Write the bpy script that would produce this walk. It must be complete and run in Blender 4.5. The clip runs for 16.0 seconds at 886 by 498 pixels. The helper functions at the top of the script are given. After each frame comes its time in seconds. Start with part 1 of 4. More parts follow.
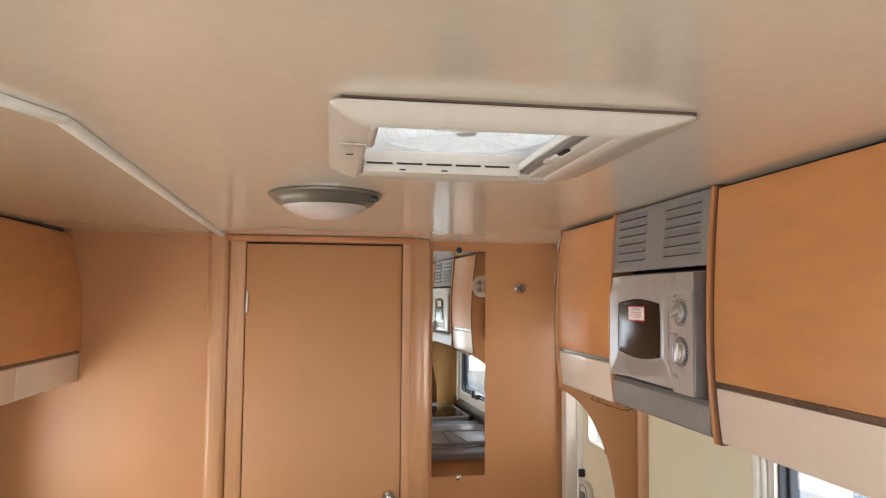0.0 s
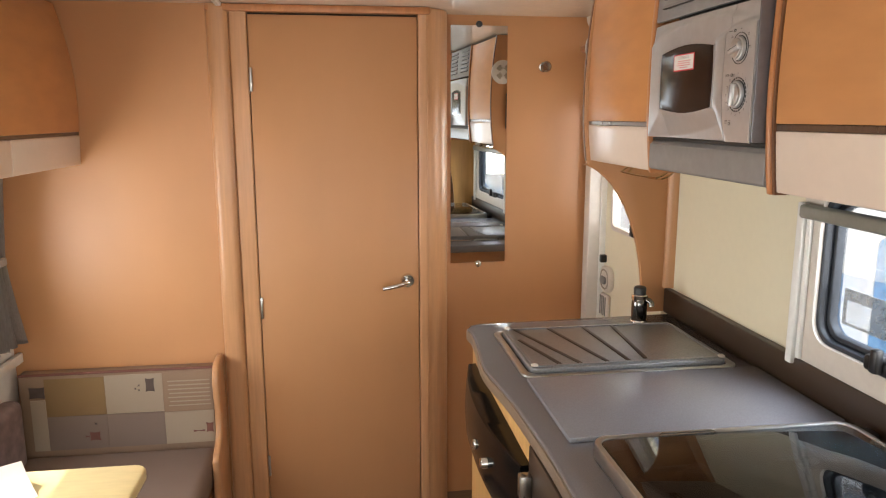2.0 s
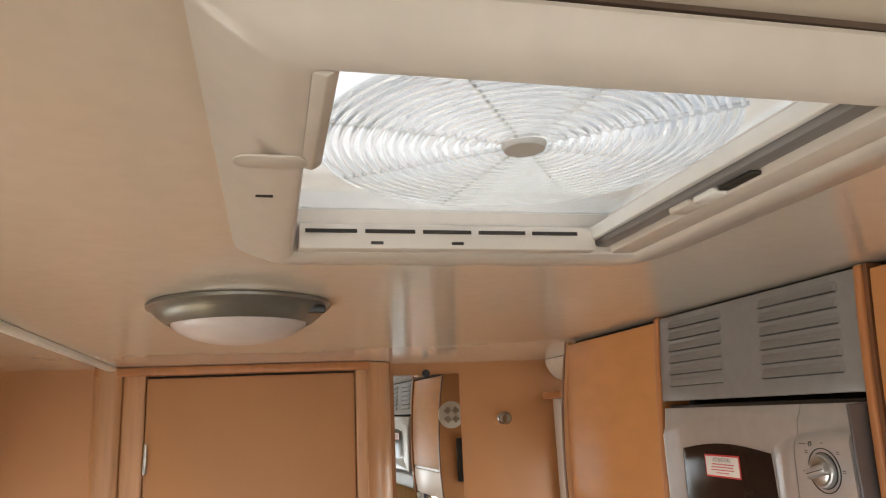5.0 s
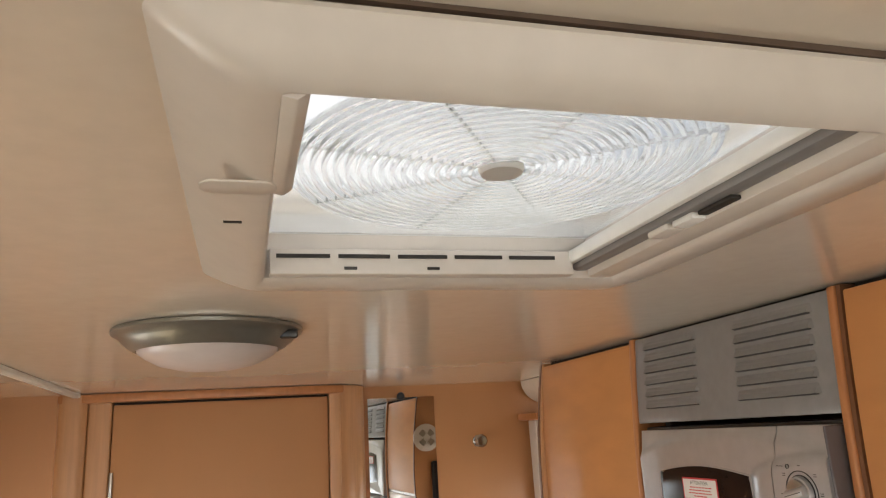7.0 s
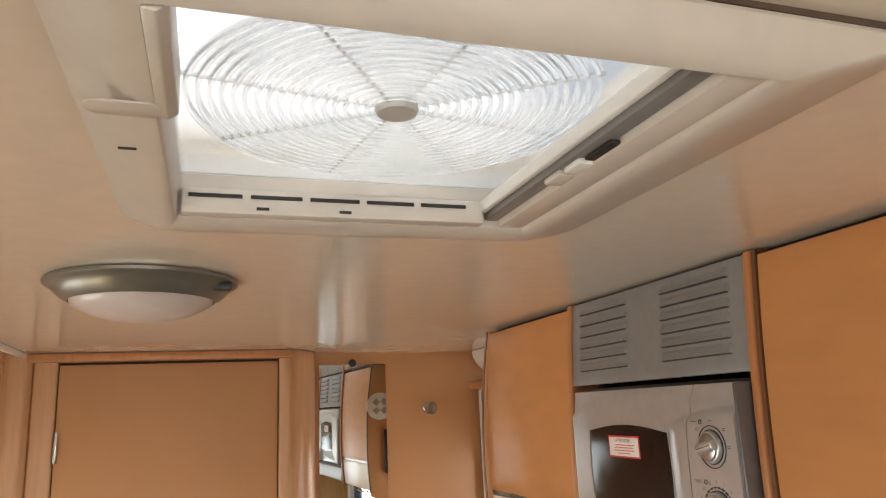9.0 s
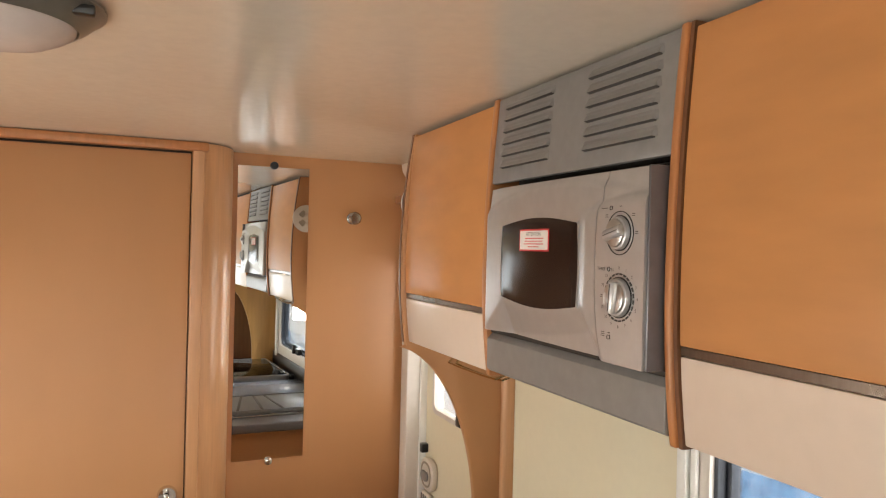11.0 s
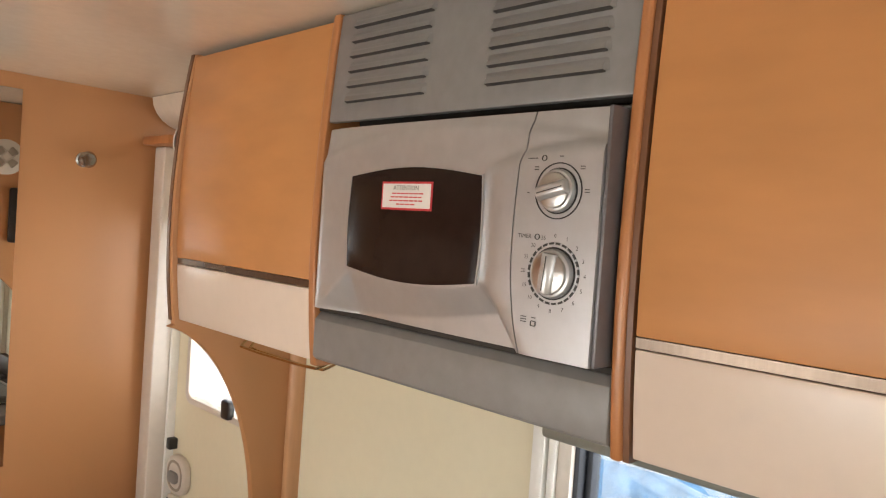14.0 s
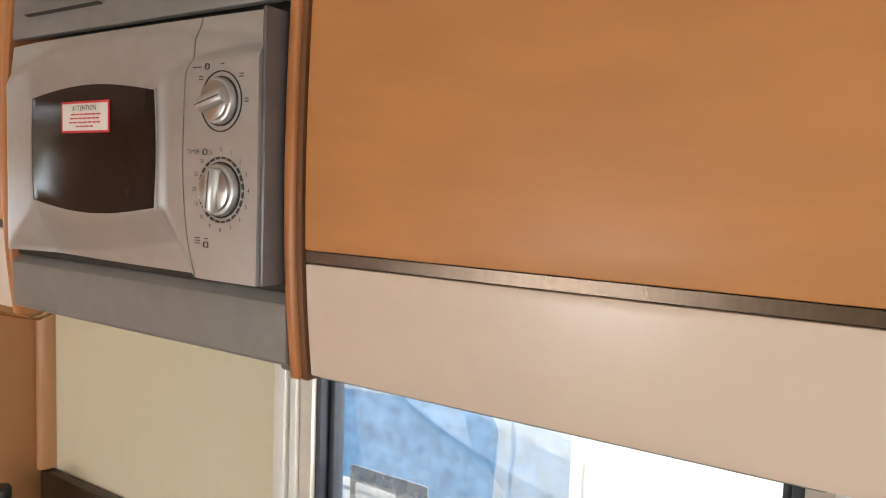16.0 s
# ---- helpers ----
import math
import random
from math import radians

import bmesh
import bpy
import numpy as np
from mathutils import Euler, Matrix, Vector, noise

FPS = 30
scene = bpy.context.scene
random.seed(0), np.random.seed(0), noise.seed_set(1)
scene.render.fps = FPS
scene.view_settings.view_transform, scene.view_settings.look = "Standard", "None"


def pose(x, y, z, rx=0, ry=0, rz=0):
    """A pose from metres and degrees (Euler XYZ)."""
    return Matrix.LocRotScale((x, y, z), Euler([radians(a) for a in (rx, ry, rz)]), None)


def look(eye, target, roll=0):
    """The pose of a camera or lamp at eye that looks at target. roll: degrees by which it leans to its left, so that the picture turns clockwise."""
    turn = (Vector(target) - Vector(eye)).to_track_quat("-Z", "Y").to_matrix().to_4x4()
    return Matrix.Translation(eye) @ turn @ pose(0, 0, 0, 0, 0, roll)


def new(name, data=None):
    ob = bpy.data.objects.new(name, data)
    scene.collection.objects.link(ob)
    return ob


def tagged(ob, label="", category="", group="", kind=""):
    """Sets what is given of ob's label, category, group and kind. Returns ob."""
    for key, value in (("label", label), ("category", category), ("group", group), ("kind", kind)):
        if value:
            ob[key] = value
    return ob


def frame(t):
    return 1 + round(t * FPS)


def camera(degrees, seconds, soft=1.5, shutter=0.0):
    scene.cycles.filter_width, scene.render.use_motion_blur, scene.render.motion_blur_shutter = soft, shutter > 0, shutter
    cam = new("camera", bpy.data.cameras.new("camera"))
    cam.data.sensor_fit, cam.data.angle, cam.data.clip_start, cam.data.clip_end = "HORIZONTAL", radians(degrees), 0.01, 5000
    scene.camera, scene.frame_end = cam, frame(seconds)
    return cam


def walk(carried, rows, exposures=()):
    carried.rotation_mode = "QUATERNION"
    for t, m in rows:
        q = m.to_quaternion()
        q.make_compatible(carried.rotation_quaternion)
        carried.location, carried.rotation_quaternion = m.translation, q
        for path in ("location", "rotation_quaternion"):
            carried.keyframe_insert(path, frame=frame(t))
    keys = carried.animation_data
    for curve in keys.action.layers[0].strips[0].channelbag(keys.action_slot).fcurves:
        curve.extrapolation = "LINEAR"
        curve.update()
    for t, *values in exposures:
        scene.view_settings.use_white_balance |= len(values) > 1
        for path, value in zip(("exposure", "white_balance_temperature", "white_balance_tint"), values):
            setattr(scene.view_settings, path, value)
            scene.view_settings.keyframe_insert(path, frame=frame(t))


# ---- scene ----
cam = camera(63.6, 16.0, 1.15)

PATH = [
    (0, (0.105, -0.294, 1.678), (0.413, 1.677, 1.815), 0.4),
    (0.5, (0.107, -0.287, 1.653), (0.404, 1.689, 1.736), 0.2),
    (1, (0.08, -0.248, 1.595), (0.369, 1.727, 1.46), -0.5),
    (1.5, (0.082, -0.211, 1.557), (0.327, 1.754, 1.272), -0.8),
    (2, (0.108, -0.152, 1.535), (0.376, 1.796, 1.171), -0.1),
    (2.5, (0.134, -0.056, 1.57), (0.378, 1.903, 1.249), 0.6),
    (3, (0.184, 0.027, 1.614), (0.341, 2.011, 1.418), 0.6),
    (3.5, (0.163, 0.133, 1.639), (0.273, 2.129, 1.58), 0.4),
    (4, (0.121, 0.209, 1.703), (0.409, 2.179, 1.886), 0.2),
    (4.5, (0.13, 0.257, 1.738), (0.542, 2.173, 2.138), -1.6),
    (7, (0.134, 0.28, 1.752), (0.668, 2.142, 2.249), -3.4),
    (7.5, (0.134, 0.266, 1.752), (0.684, 2.123, 2.248), -3.1),
    (8, (0.138, 0.24, 1.75), (0.72, 2.083, 2.263), -3.5),
    (10.5, (0.252, 0.295, 1.643), (0.94, 2.17, 1.749), 0.6),
    (11, (0.264, 0.332, 1.627), (1.028, 2.18, 1.629), 1.4),
    (11.5, (0.255, 0.455, 1.623), (1.207, 2.214, 1.62), 2.5),
    (12, (0.255, 0.547, 1.626), (1.412, 2.178, 1.618), 4.0),
    (12.5, (0.258, 0.595, 1.624), (1.575, 2.1, 1.62), 3.7),
    (13, (0.248, 0.625, 1.623), (1.656, 2.046, 1.597), 3.3),
    (13.5, (0.244, 0.643, 1.617), (1.68, 2.034, 1.585), 3.8),
    (14, (0.239, 0.658, 1.608), (1.66, 2.064, 1.554), 4.0),
    (14.5, (0.237, 0.666, 1.604), (1.636, 2.094, 1.52), 4.5),
    (15, (0.24, 0.662, 1.61), (1.639, 2.089, 1.541), 4.6),
    (15.5, (0.282, 0.627, 1.595), (1.745, 1.989, 1.541), 4.6),
    (16, (0.363, 0.544, 1.580), (2.046, 1.612, 1.417), 2.1),
]
walk(cam, [(t, look(eye, target, roll)) for t, eye, target, roll in PATH], [(0.0, 0.55, 6250, 10), (1.0, 0.62, 6330, 10), (2.0, 0.71, 6270, 10), (3.2, 0.80, 6160, 10), (4.0, 0.53, 6280, 10), (4.6, 0.28, 6580, 10), (6.8, 0.23, 6580, 10), (8.2, 0.23, 6580, 10), (10.4, 0.66, 6640, 10), (12.0, 0.65, 6620, 10), (13.5, 0.69, 6500, 10), (15.3, 0.68, 6400, 10), (16.0, 0.54, 6420, 10)])

# ---- world, sun, exposure ----
world = bpy.data.worlds.new("sky")
scene.world = world
world.use_nodes = True
wn = world.node_tree
sky = wn.nodes.new("ShaderNodeTexSky")
sky.sky_type = "NISHITA"
sky.sun_disc = False
sky.sun_elevation = radians(49)
sky.sun_rotation = radians(290)
wn.nodes["Background"].inputs[1].default_value = 0.15
wn.links.new(sky.outputs[0], wn.nodes["Background"].inputs[0])


def lamp(name, kind, m, energy, color, size=None, size_y=None):
    data = bpy.data.lights.new(name, kind)
    data.energy, data.color = energy, color
    if kind == "AREA":
        data.shape, data.size, data.size_y = "RECTANGLE", size, size_y
    ob = new(name, data)
    ob.matrix_world = m
    return ob


SUN_FROM = Vector((-0.62, 0.22, 0.75))
sun = lamp("sun", "SUN", look(SUN_FROM * 5, (0, 0, 0)), 4.0, (1.0, 0.93, 0.82))
sun.data.angle = radians(0.6)
DAY = (1.0, 0.965, 0.91)
lamp("kitchen_window_light", "AREA", look((1.42, 0.93, 1.62), (0.4, 0.93, 1.02)), 9, (0.86, 0.93, 1.0), 0.65, 0.40)
lamp("kitchen_sky_light", "AREA", look((1.75, -0.42, 1.32), (0.45, 2.45, 1.12)), 14, (1.0, 0.96, 0.9), 0.6, 0.5)
lamp("dinette_window_light", "AREA", look((-1.13, 1.60, 1.05), (0.0, 1.60, 1.25)), 7, DAY, 0.85, 0.48)
lamp("lounge_front_light", "AREA", look((0.0, -2.46, 1.15), (0.0, 0.0, 1.15)), 10, (0.92, 0.96, 1.0), 1.5, 0.60)
# Side lamps added to brighten ceiling and lockers, behind openings in unseen walls
lamp("lounge_west_fill", "AREA", look((-1.13, -1.05, 1.10), (0.0, -1.05, 1.20)), 13, DAY, 1.3, 0.56)
lamp("lounge_east_fill", "AREA", look((1.21, -1.45, 1.10), (-0.7, 0.5, 1.55)), 11, DAY, 0.9, 0.56)
lamp("roof_hatch_light", "AREA", look((0.298, 0.68, 1.945), (0.298, 0.68, 0)), 0.07, (0.97, 0.98, 1.0), 0.30, 0.32)
lamp("entrance_window_light", "AREA", look((1.22, 2.2, 1.35), (0, 2.35, 1.2)), 1.3, (1.0, 0.94, 0.85), 0.42, 0.44)


# ---- materials ----
def material(name, color, rough=0.5, metal=0.0, vary=0.12, grain=(6, 6, 6), scale=8.0, bump=0.05, coat=0.0, stain=0.06, fine=120.0):
    """A surface with colour variation at two sizes and fine relief; grain stretches the pattern."""
    m = bpy.data.materials.new(name)
    m.use_nodes = True
    n, l = m.node_tree.nodes, m.node_tree.links
    b = n["Principled BSDF"]
    b.inputs["Metallic"].default_value = metal
    b.inputs["Coat Weight"].default_value = coat
    b.inputs["Coat Roughness"].default_value = 0.12
    tc, mp = n.new("ShaderNodeTexCoord"), n.new("ShaderNodeMapping")
    mp.inputs["Scale"].default_value = grain
    l.new(tc.outputs["Object"], mp.inputs["Vector"])
    a, c = n.new("ShaderNodeTexNoise"), n.new("ShaderNodeTexNoise")
    a.inputs["Scale"].default_value, a.inputs["Detail"].default_value = scale, 6
    c.inputs["Scale"].default_value, c.inputs["Detail"].default_value = 1.7, 3
    l.new(mp.outputs[0], a.inputs["Vector"])
    l.new(tc.outputs["Object"], c.inputs["Vector"])
    ramp = n.new("ShaderNodeMix")
    ramp.data_type = "RGBA"
    lo = [v * (1 - vary) for v in color]
    hi = [min(1, v * (1 + vary)) for v in color]
    ramp.inputs[6].default_value, ramp.inputs[7].default_value = (*lo, 1), (*hi, 1)
    sharp = n.new("ShaderNodeMapRange")
    sharp.inputs[1].default_value, sharp.inputs[2].default_value = 0.3, 0.7
    l.new(a.outputs[0], sharp.inputs[0])
    l.new(sharp.outputs[0], ramp.inputs[0])
    big = n.new("ShaderNodeMix")
    big.data_type, big.blend_type = "RGBA", "MULTIPLY"
    big.inputs[0].default_value = 1
    shade = n.new("ShaderNodeMapRange")
    shade.inputs[1].default_value, shade.inputs[2].default_value = 0.3, 0.7
    shade.inputs[3].default_value, shade.inputs[4].default_value = 1 - stain, 1.0
    l.new(c.outputs[0], shade.inputs[0])
    l.new(ramp.outputs[2], big.inputs[6])
    l.new(shade.outputs[0], big.inputs[7])
    l.new(big.outputs[2], b.inputs["Base Color"])
    rr = n.new("ShaderNodeMapRange")
    rr.inputs[3].default_value, rr.inputs[4].default_value = rough * 0.85, min(1, rough * 1.15)
    l.new(c.outputs[0], rr.inputs[0])
    l.new(rr.outputs[0], b.inputs["Roughness"])
    if bump:
        f, bp = n.new("ShaderNodeTexNoise"), n.new("ShaderNodeBump")
        f.inputs["Scale"].default_value = fine
        l.new(tc.outputs["Object"], f.inputs["Vector"])
        bp.inputs["Strength"].default_value, bp.inputs["Distance"].default_value = bump, 0.002
        l.new(f.outputs[0], bp.inputs["Height"])
        l.new(bp.outputs[0], b.inputs["Normal"])
    return m


PEAR = (0.57, 0.258, 0.09)
wood_panel = material("pear_wood_panel", (0.530, 0.258, 0.110), 0.40, vary=0.022, grain=(2.6, 2.6, 0.8), scale=3, bump=0.02, stain=0.10)
wood_door = material("pear_wood_door", (0.500, 0.250, 0.111), 0.42, vary=0.022, grain=(2.8, 2.8, 0.8), scale=3, bump=0.02, stain=0.07)
wood_locker = material("pear_wood_locker_front", PEAR, 0.44, vary=0.075, grain=(5, 2.2, 7), scale=3, bump=0.015, stain=0.08)
wood_edge = material("pear_wood_edging", (0.46, 0.19, 0.07), 0.32, vary=0.10, grain=(9, 9, 1), bump=0.02)
wood_trim = material("pear_wood_moulding", (0.525, 0.275, 0.13), 0.30, vary=0.09, grain=(12, 12, 0.7), bump=0.02)
wood_dark = material("dark_bronze_strip", (0.16, 0.12, 0.09), 0.28, metal=0.85, vary=0.1, grain=(2, 30, 2), bump=0)
cream_ceiling = material("cream_ceiling_board", (0.80, 0.72, 0.61), 0.17, vary=0.03, bump=0.01, stain=0.04, fine=60, coat=0.6)
cream_ceiling.node_tree.nodes["Principled BSDF"].inputs["Coat Roughness"].default_value = 0.15
cream_wall = material("cream_wallboard", (0.78, 0.72, 0.54), 0.45, vary=0.012, bump=0.04, stain=0.05)
beige = material("beige_laminate", (0.74, 0.615, 0.515), 0.30, vary=0.015, bump=0.015)
white_plastic = material("white_plastic", (0.86, 0.85, 0.81), 0.35, vary=0.03, bump=0.01)
ivory_plastic = material("ivory_plastic", (0.69, 0.63, 0.56), 0.34, vary=0.03, bump=0.01)
grey_panel = material("grey_metallic_panel", (0.245, 0.235, 0.23), 0.40, metal=0.12, vary=0.06, bump=0.01, fine=900)
silver = material("silver_paint", (0.52, 0.52, 0.525), 0.33, metal=0.6, vary=0.04, bump=0.01, fine=1200)
satin_steel = material("dulled_chrome", (0.42, 0.41, 0.39), 0.22, metal=1.0, vary=0.05, bump=0)
chrome = material("chrome", (0.75, 0.74, 0.72), 0.10, metal=1.0, vary=0.03, bump=0)
steel = material("satin_steel", (0.50, 0.49, 0.47), 0.28, metal=1.0, vary=0.05, bump=0)
black_plastic = material("black_plastic", (0.018, 0.017, 0.017), 0.30, vary=0.2, bump=0.02)
black_gloss = material("black_gloss", (0.007, 0.0065, 0.0065), 0.16, vary=0.1, bump=0)
# Near-black: the shade inside gaps and slots is put into the colour
dark_gap = material("dark_shadow_gap_board", (0.03, 0.025, 0.02), 0.7, vary=0.2)
black_gloss.node_tree.nodes["Principled BSDF"].inputs["Specular IOR Level"].default_value = 0.22
rubber = material("dark_rubber_seal", (0.03, 0.035, 0.045), 0.5, vary=0.2)
window_brown = material("tinted_oven_window", (0.020, 0.011, 0.009), 0.22, vary=0.1, bump=0)
window_brown.node_tree.nodes["Principled BSDF"].inputs["Specular IOR Level"].default_value = 0.2
counter_mat = material("grey_brown_laminate", (0.165, 0.158, 0.168), 0.22, vary=0.10, scale=60, bump=0.03, fine=400)
counter_edge = material("brown_worktop_edge", (0.21, 0.16, 0.12), 0.28, vary=0.10, scale=60, bump=0.03)
splash_mat = material("dark_brown_upstand", (0.046, 0.028, 0.017), 0.4, vary=0.15, scale=60, bump=0.02)
floor_mat = material("brown_vinyl_floor", (0.20, 0.13, 0.08), 0.45, vary=0.15, grain=(1.5, 8, 8), bump=0.05)
red_paint = material("red_print", (0.60, 0.03, 0.04), 0.5, bump=0)
paper = material("white_paper", (0.80, 0.76, 0.72), 0.55, vary=0.02, bump=0)
ink = material("grey_print", (0.012, 0.008, 0.008), 0.6, bump=0)
# Darker version of the ivory plastic, with the shade of recesses in its colour
recess_shade_beige = material("shaded_beige_plastic", (0.36, 0.31, 0.25), 0.5, vary=0.05, bump=0)
mark = material("dark_dial_print", (0.05, 0.048, 0.046), 0.5, bump=0)
curtain_mat = material("grey_taupe_curtain", (0.36, 0.315, 0.285), 0.85, vary=0.1, grain=(60, 60, 8), scale=6, bump=0.15)
table_mat = material("pale_yellow_tabletop", (0.70, 0.58, 0.30), 0.35, vary=0.06, grain=(2, 10, 10), bump=0.02)


def glassy(name, color, rough=0.0, transparent=0.0):
    m = bpy.data.materials.new(name)
    m.use_nodes = True
    b = m.node_tree.nodes["Principled BSDF"]
    b.inputs["Base Color"].default_value = (*color, 1)
    b.inputs["Roughness"].default_value = rough
    b.inputs["Transmission Weight"].default_value = 1
    b.inputs["IOR"].default_value = 1.45
    b.inputs["Alpha"].default_value = 1 - transparent
    return m


pane_glass = glassy("window_acrylic", (0.93, 0.96, 1.0), 0.0, 0.6)
mirror_mat = bpy.data.materials.new("mirror_silver")
mirror_mat.use_nodes = True
mb = mirror_mat.node_tree.nodes["Principled BSDF"]
mb.inputs["Base Color"].default_value, mb.inputs["Metallic"].default_value, mb.inputs["Roughness"].default_value = (0.80, 0.83, 0.83, 1), 1, 0.008
dome_mat = bpy.data.materials.new("milky_acrylic")
dome_mat.use_nodes = True
db = dome_mat.node_tree.nodes["Principled BSDF"]
db.inputs["Base Color"].default_value, db.inputs["Roughness"].default_value = (0.86, 0.87, 0.87, 1), 0.12
db.inputs["Transmission Weight"].default_value, db.inputs["IOR"].default_value = 0.88, 1.3


# ---- building helpers ----
def origin_of(ob):
    at = Vector((0, 0, 0))
    while ob is not None:
        at = at + ob.location
        ob = ob.parent
    return at


def finish(bm, name, mat, smooth=35):
    bmesh.ops.recalc_face_normals(bm, faces=bm.faces)
    # broad faces that only meet bevels stay flat
    soft = [smooth > 45 or f.calc_area() < 2e-4 or any(len(e.link_faces) == 2 and e.calc_face_angle(0) < radians(14) for e in f.edges) for f in bm.faces]
    me = bpy.data.meshes.new(name)
    bm.to_mesh(me)
    bm.free()
    me.materials.append(mat)
    me.polygons.foreach_set("use_smooth", soft)
    me.set_sharp_from_angle(angle=radians(smooth))
    return me


def part(name, bm, mat, parent, label="", smooth=35):
    """One mesh under a thing or a part; bm is in world metres."""
    bm.transform(Matrix.Translation(-origin_of(parent)))
    ob = new(name, finish(bm, name, mat, smooth))
    ob.parent = parent
    return tagged(ob, label)


def thing(name, at, label, category, group="", kind=""):
    ob = new(name)
    ob.location = at
    ob.empty_display_size = 0.05
    return tagged(ob, label, category, group, kind)


def solo(name, bm, mat, label, category="", kind="", at=(0, 0, 0), group="", smooth=35):
    """A thing that is one mesh."""
    bm.transform(Matrix.Translation(-Vector(at)))
    ob = new(name, finish(bm, name, mat, smooth))
    ob.location = at
    return tagged(ob, label, category, group, kind)


def rounded(bm, offset, seg=2):
    if offset:
        bmesh.ops.bevel(bm, geom=list(bm.edges), offset=offset, segments=seg, affect="EDGES", profile=0.5)
    return bm


def box(x0, x1, y0, y1, z0, z1, bevel=0.0, seg=2, bm=None):
    own = bmesh.new()
    bmesh.ops.create_cube(own, size=1)
    own.transform(Matrix.Translation(((x0 + x1) / 2, (y0 + y1) / 2, (z0 + z1) / 2)) @ Matrix.Diagonal((abs(x1 - x0), abs(y1 - y0), abs(z1 - z0), 1)))
    rounded(own, bevel, seg)
    return own if bm is None else merge(bm, own)


def merge(bm, other):
    me = bpy.data.meshes.new("tmp")
    other.to_mesh(me)
    other.free()
    bm.from_mesh(me)
    bpy.data.meshes.remove(me)
    return bm


def prism(points, axis, a0, a1, bevel=0.0, seg=2):
    """A closed outline pushed along an axis: for 'y' the points are (x, z), for 'x' (y, z), for 'z' (x, y)."""
    bm = bmesh.new()

    def place(p, a):
        return {"x": (a, p[0], p[1]), "y": (p[0], a, p[1]), "z": (p[0], p[1], a)}[axis]
    lo = [bm.verts.new(place(p, a0)) for p in points]
    hi = [bm.verts.new(place(p, a1)) for p in points]
    k = len(points)
    bm.faces.new(lo), bm.faces.new(hi[::-1])
    for i in range(k):
        bm.faces.new((lo[i], lo[(i + 1) % k], hi[(i + 1) % k], hi[i]))
    if bevel:
        bmesh.ops.recalc_face_normals(bm, faces=bm.faces)
        ring = [e for e in bm.edges if len(e.link_faces) == 2 and e.calc_face_angle(0) > radians(40)]
        bmesh.ops.bevel(bm, geom=ring, offset=bevel, segments=seg, affect="EDGES", profile=0.5)
    return bm


def lathe(profile, steps=40, m=Matrix()):
    """Turns (radius, height) pairs about z and places the result by m."""
    bm = bmesh.new()
    rings = []
    for r, h in profile:
        if r < 1e-6:
            rings.append([bm.verts.new((0, 0, h))])
        else:
            rings.append([bm.verts.new((r * math.cos(2 * math.pi * i / steps), r * math.sin(2 * math.pi * i / steps), h)) for i in range(steps)])
    for a, b in zip(rings, rings[1:]):
        for i in range(steps):
            j = (i + 1) % steps
            if len(a) == 1 and len(b) > 1:
                bm.faces.new((a[0], b[j], b[i]))
            elif len(b) == 1 and len(a) > 1:
                bm.faces.new((a[i], a[j], b[0]))
            elif len(a) > 1:
                bm.faces.new((a[i], a[j], b[j], b[i]))
    bm.transform(m)
    return bm


def tube(points, radius, steps=10):
    """A round bar along a line of points, closed at its ends."""
    bm = bmesh.new()
    pts = [Vector(p) for p in points]
    rings = []
    for i, p in enumerate(pts):
        d = (pts[min(i + 1, len(pts) - 1)] - pts[max(i - 1, 0)]).normalized()
        q = d.to_track_quat("Z", "Y")
        rings.append([bm.verts.new(p + q @ Vector((radius * math.cos(2 * math.pi * k / steps), radius * math.sin(2 * math.pi * k / steps), 0))) for k in range(steps)])
    for a, b in zip(rings, rings[1:]):
        for k in range(steps):
            bm.faces.new((a[k], a[(k + 1) % steps], b[(k + 1) % steps], b[k]))
    bm.faces.new(rings[0][::-1]), bm.faces.new(rings[-1])
    return bm


def round_rect(a0, a1, b0, b1, r, k=6):
    pts = []
    for ca, cb, start in ((a1 - r, b1 - r, 0), (a0 + r, b1 - r, 90), (a0 + r, b0 + r, 180), (a1 - r, b0 + r, 270)):
        for i in range(k + 1):
            w = radians(start + 90 * i / k)
            pts.append((ca + r * math.cos(w), cb + r * math.sin(w)))
    return pts


def ring_prism(outer, inner, axis, a0, a1, bevel=0.0):
    """A frame between two outlines with the same number of points."""
    bm = bmesh.new()

    def place(p, a):
        return {"x": (a, p[0], p[1]), "y": (p[0], a, p[1]), "z": (p[0], p[1], a)}[axis]
    loops = [[bm.verts.new(place(p, a)) for p in pts] for pts, a in ((outer, a0), (outer, a1), (inner, a1), (inner, a0))]
    k = len(outer)
    for s in range(4):
        u, v = loops[s], loops[(s + 1) % 4]
        for i in range(k):
            bm.faces.new((u[i], u[(i + 1) % k], v[(i + 1) % k], v[i]))
    if bevel:
        bmesh.ops.recalc_face_normals(bm, faces=bm.faces)
        ring = [e for e in bm.edges if e.calc_face_angle(0) > radians(40)]
        bmesh.ops.bevel(bm, geom=ring, offset=bevel, segments=2, affect="EDGES", profile=0.5)
    return bm


def wall_with_hole(axis, a0, a1, u0, u1, v0, v1, hole):
    """A wall slab along an axis with one opening (p0, p1, q0, q1) through it."""
    p0, p1, q0, q1 = hole
    outer = [(u1, v1), (u0, v1), (u0, v0), (u1, v0)]
    inner = [(p1, q1), (p0, q1), (p0, q0), (p1, q0)]
    return ring_prism(outer, inner, axis, a0, a1)


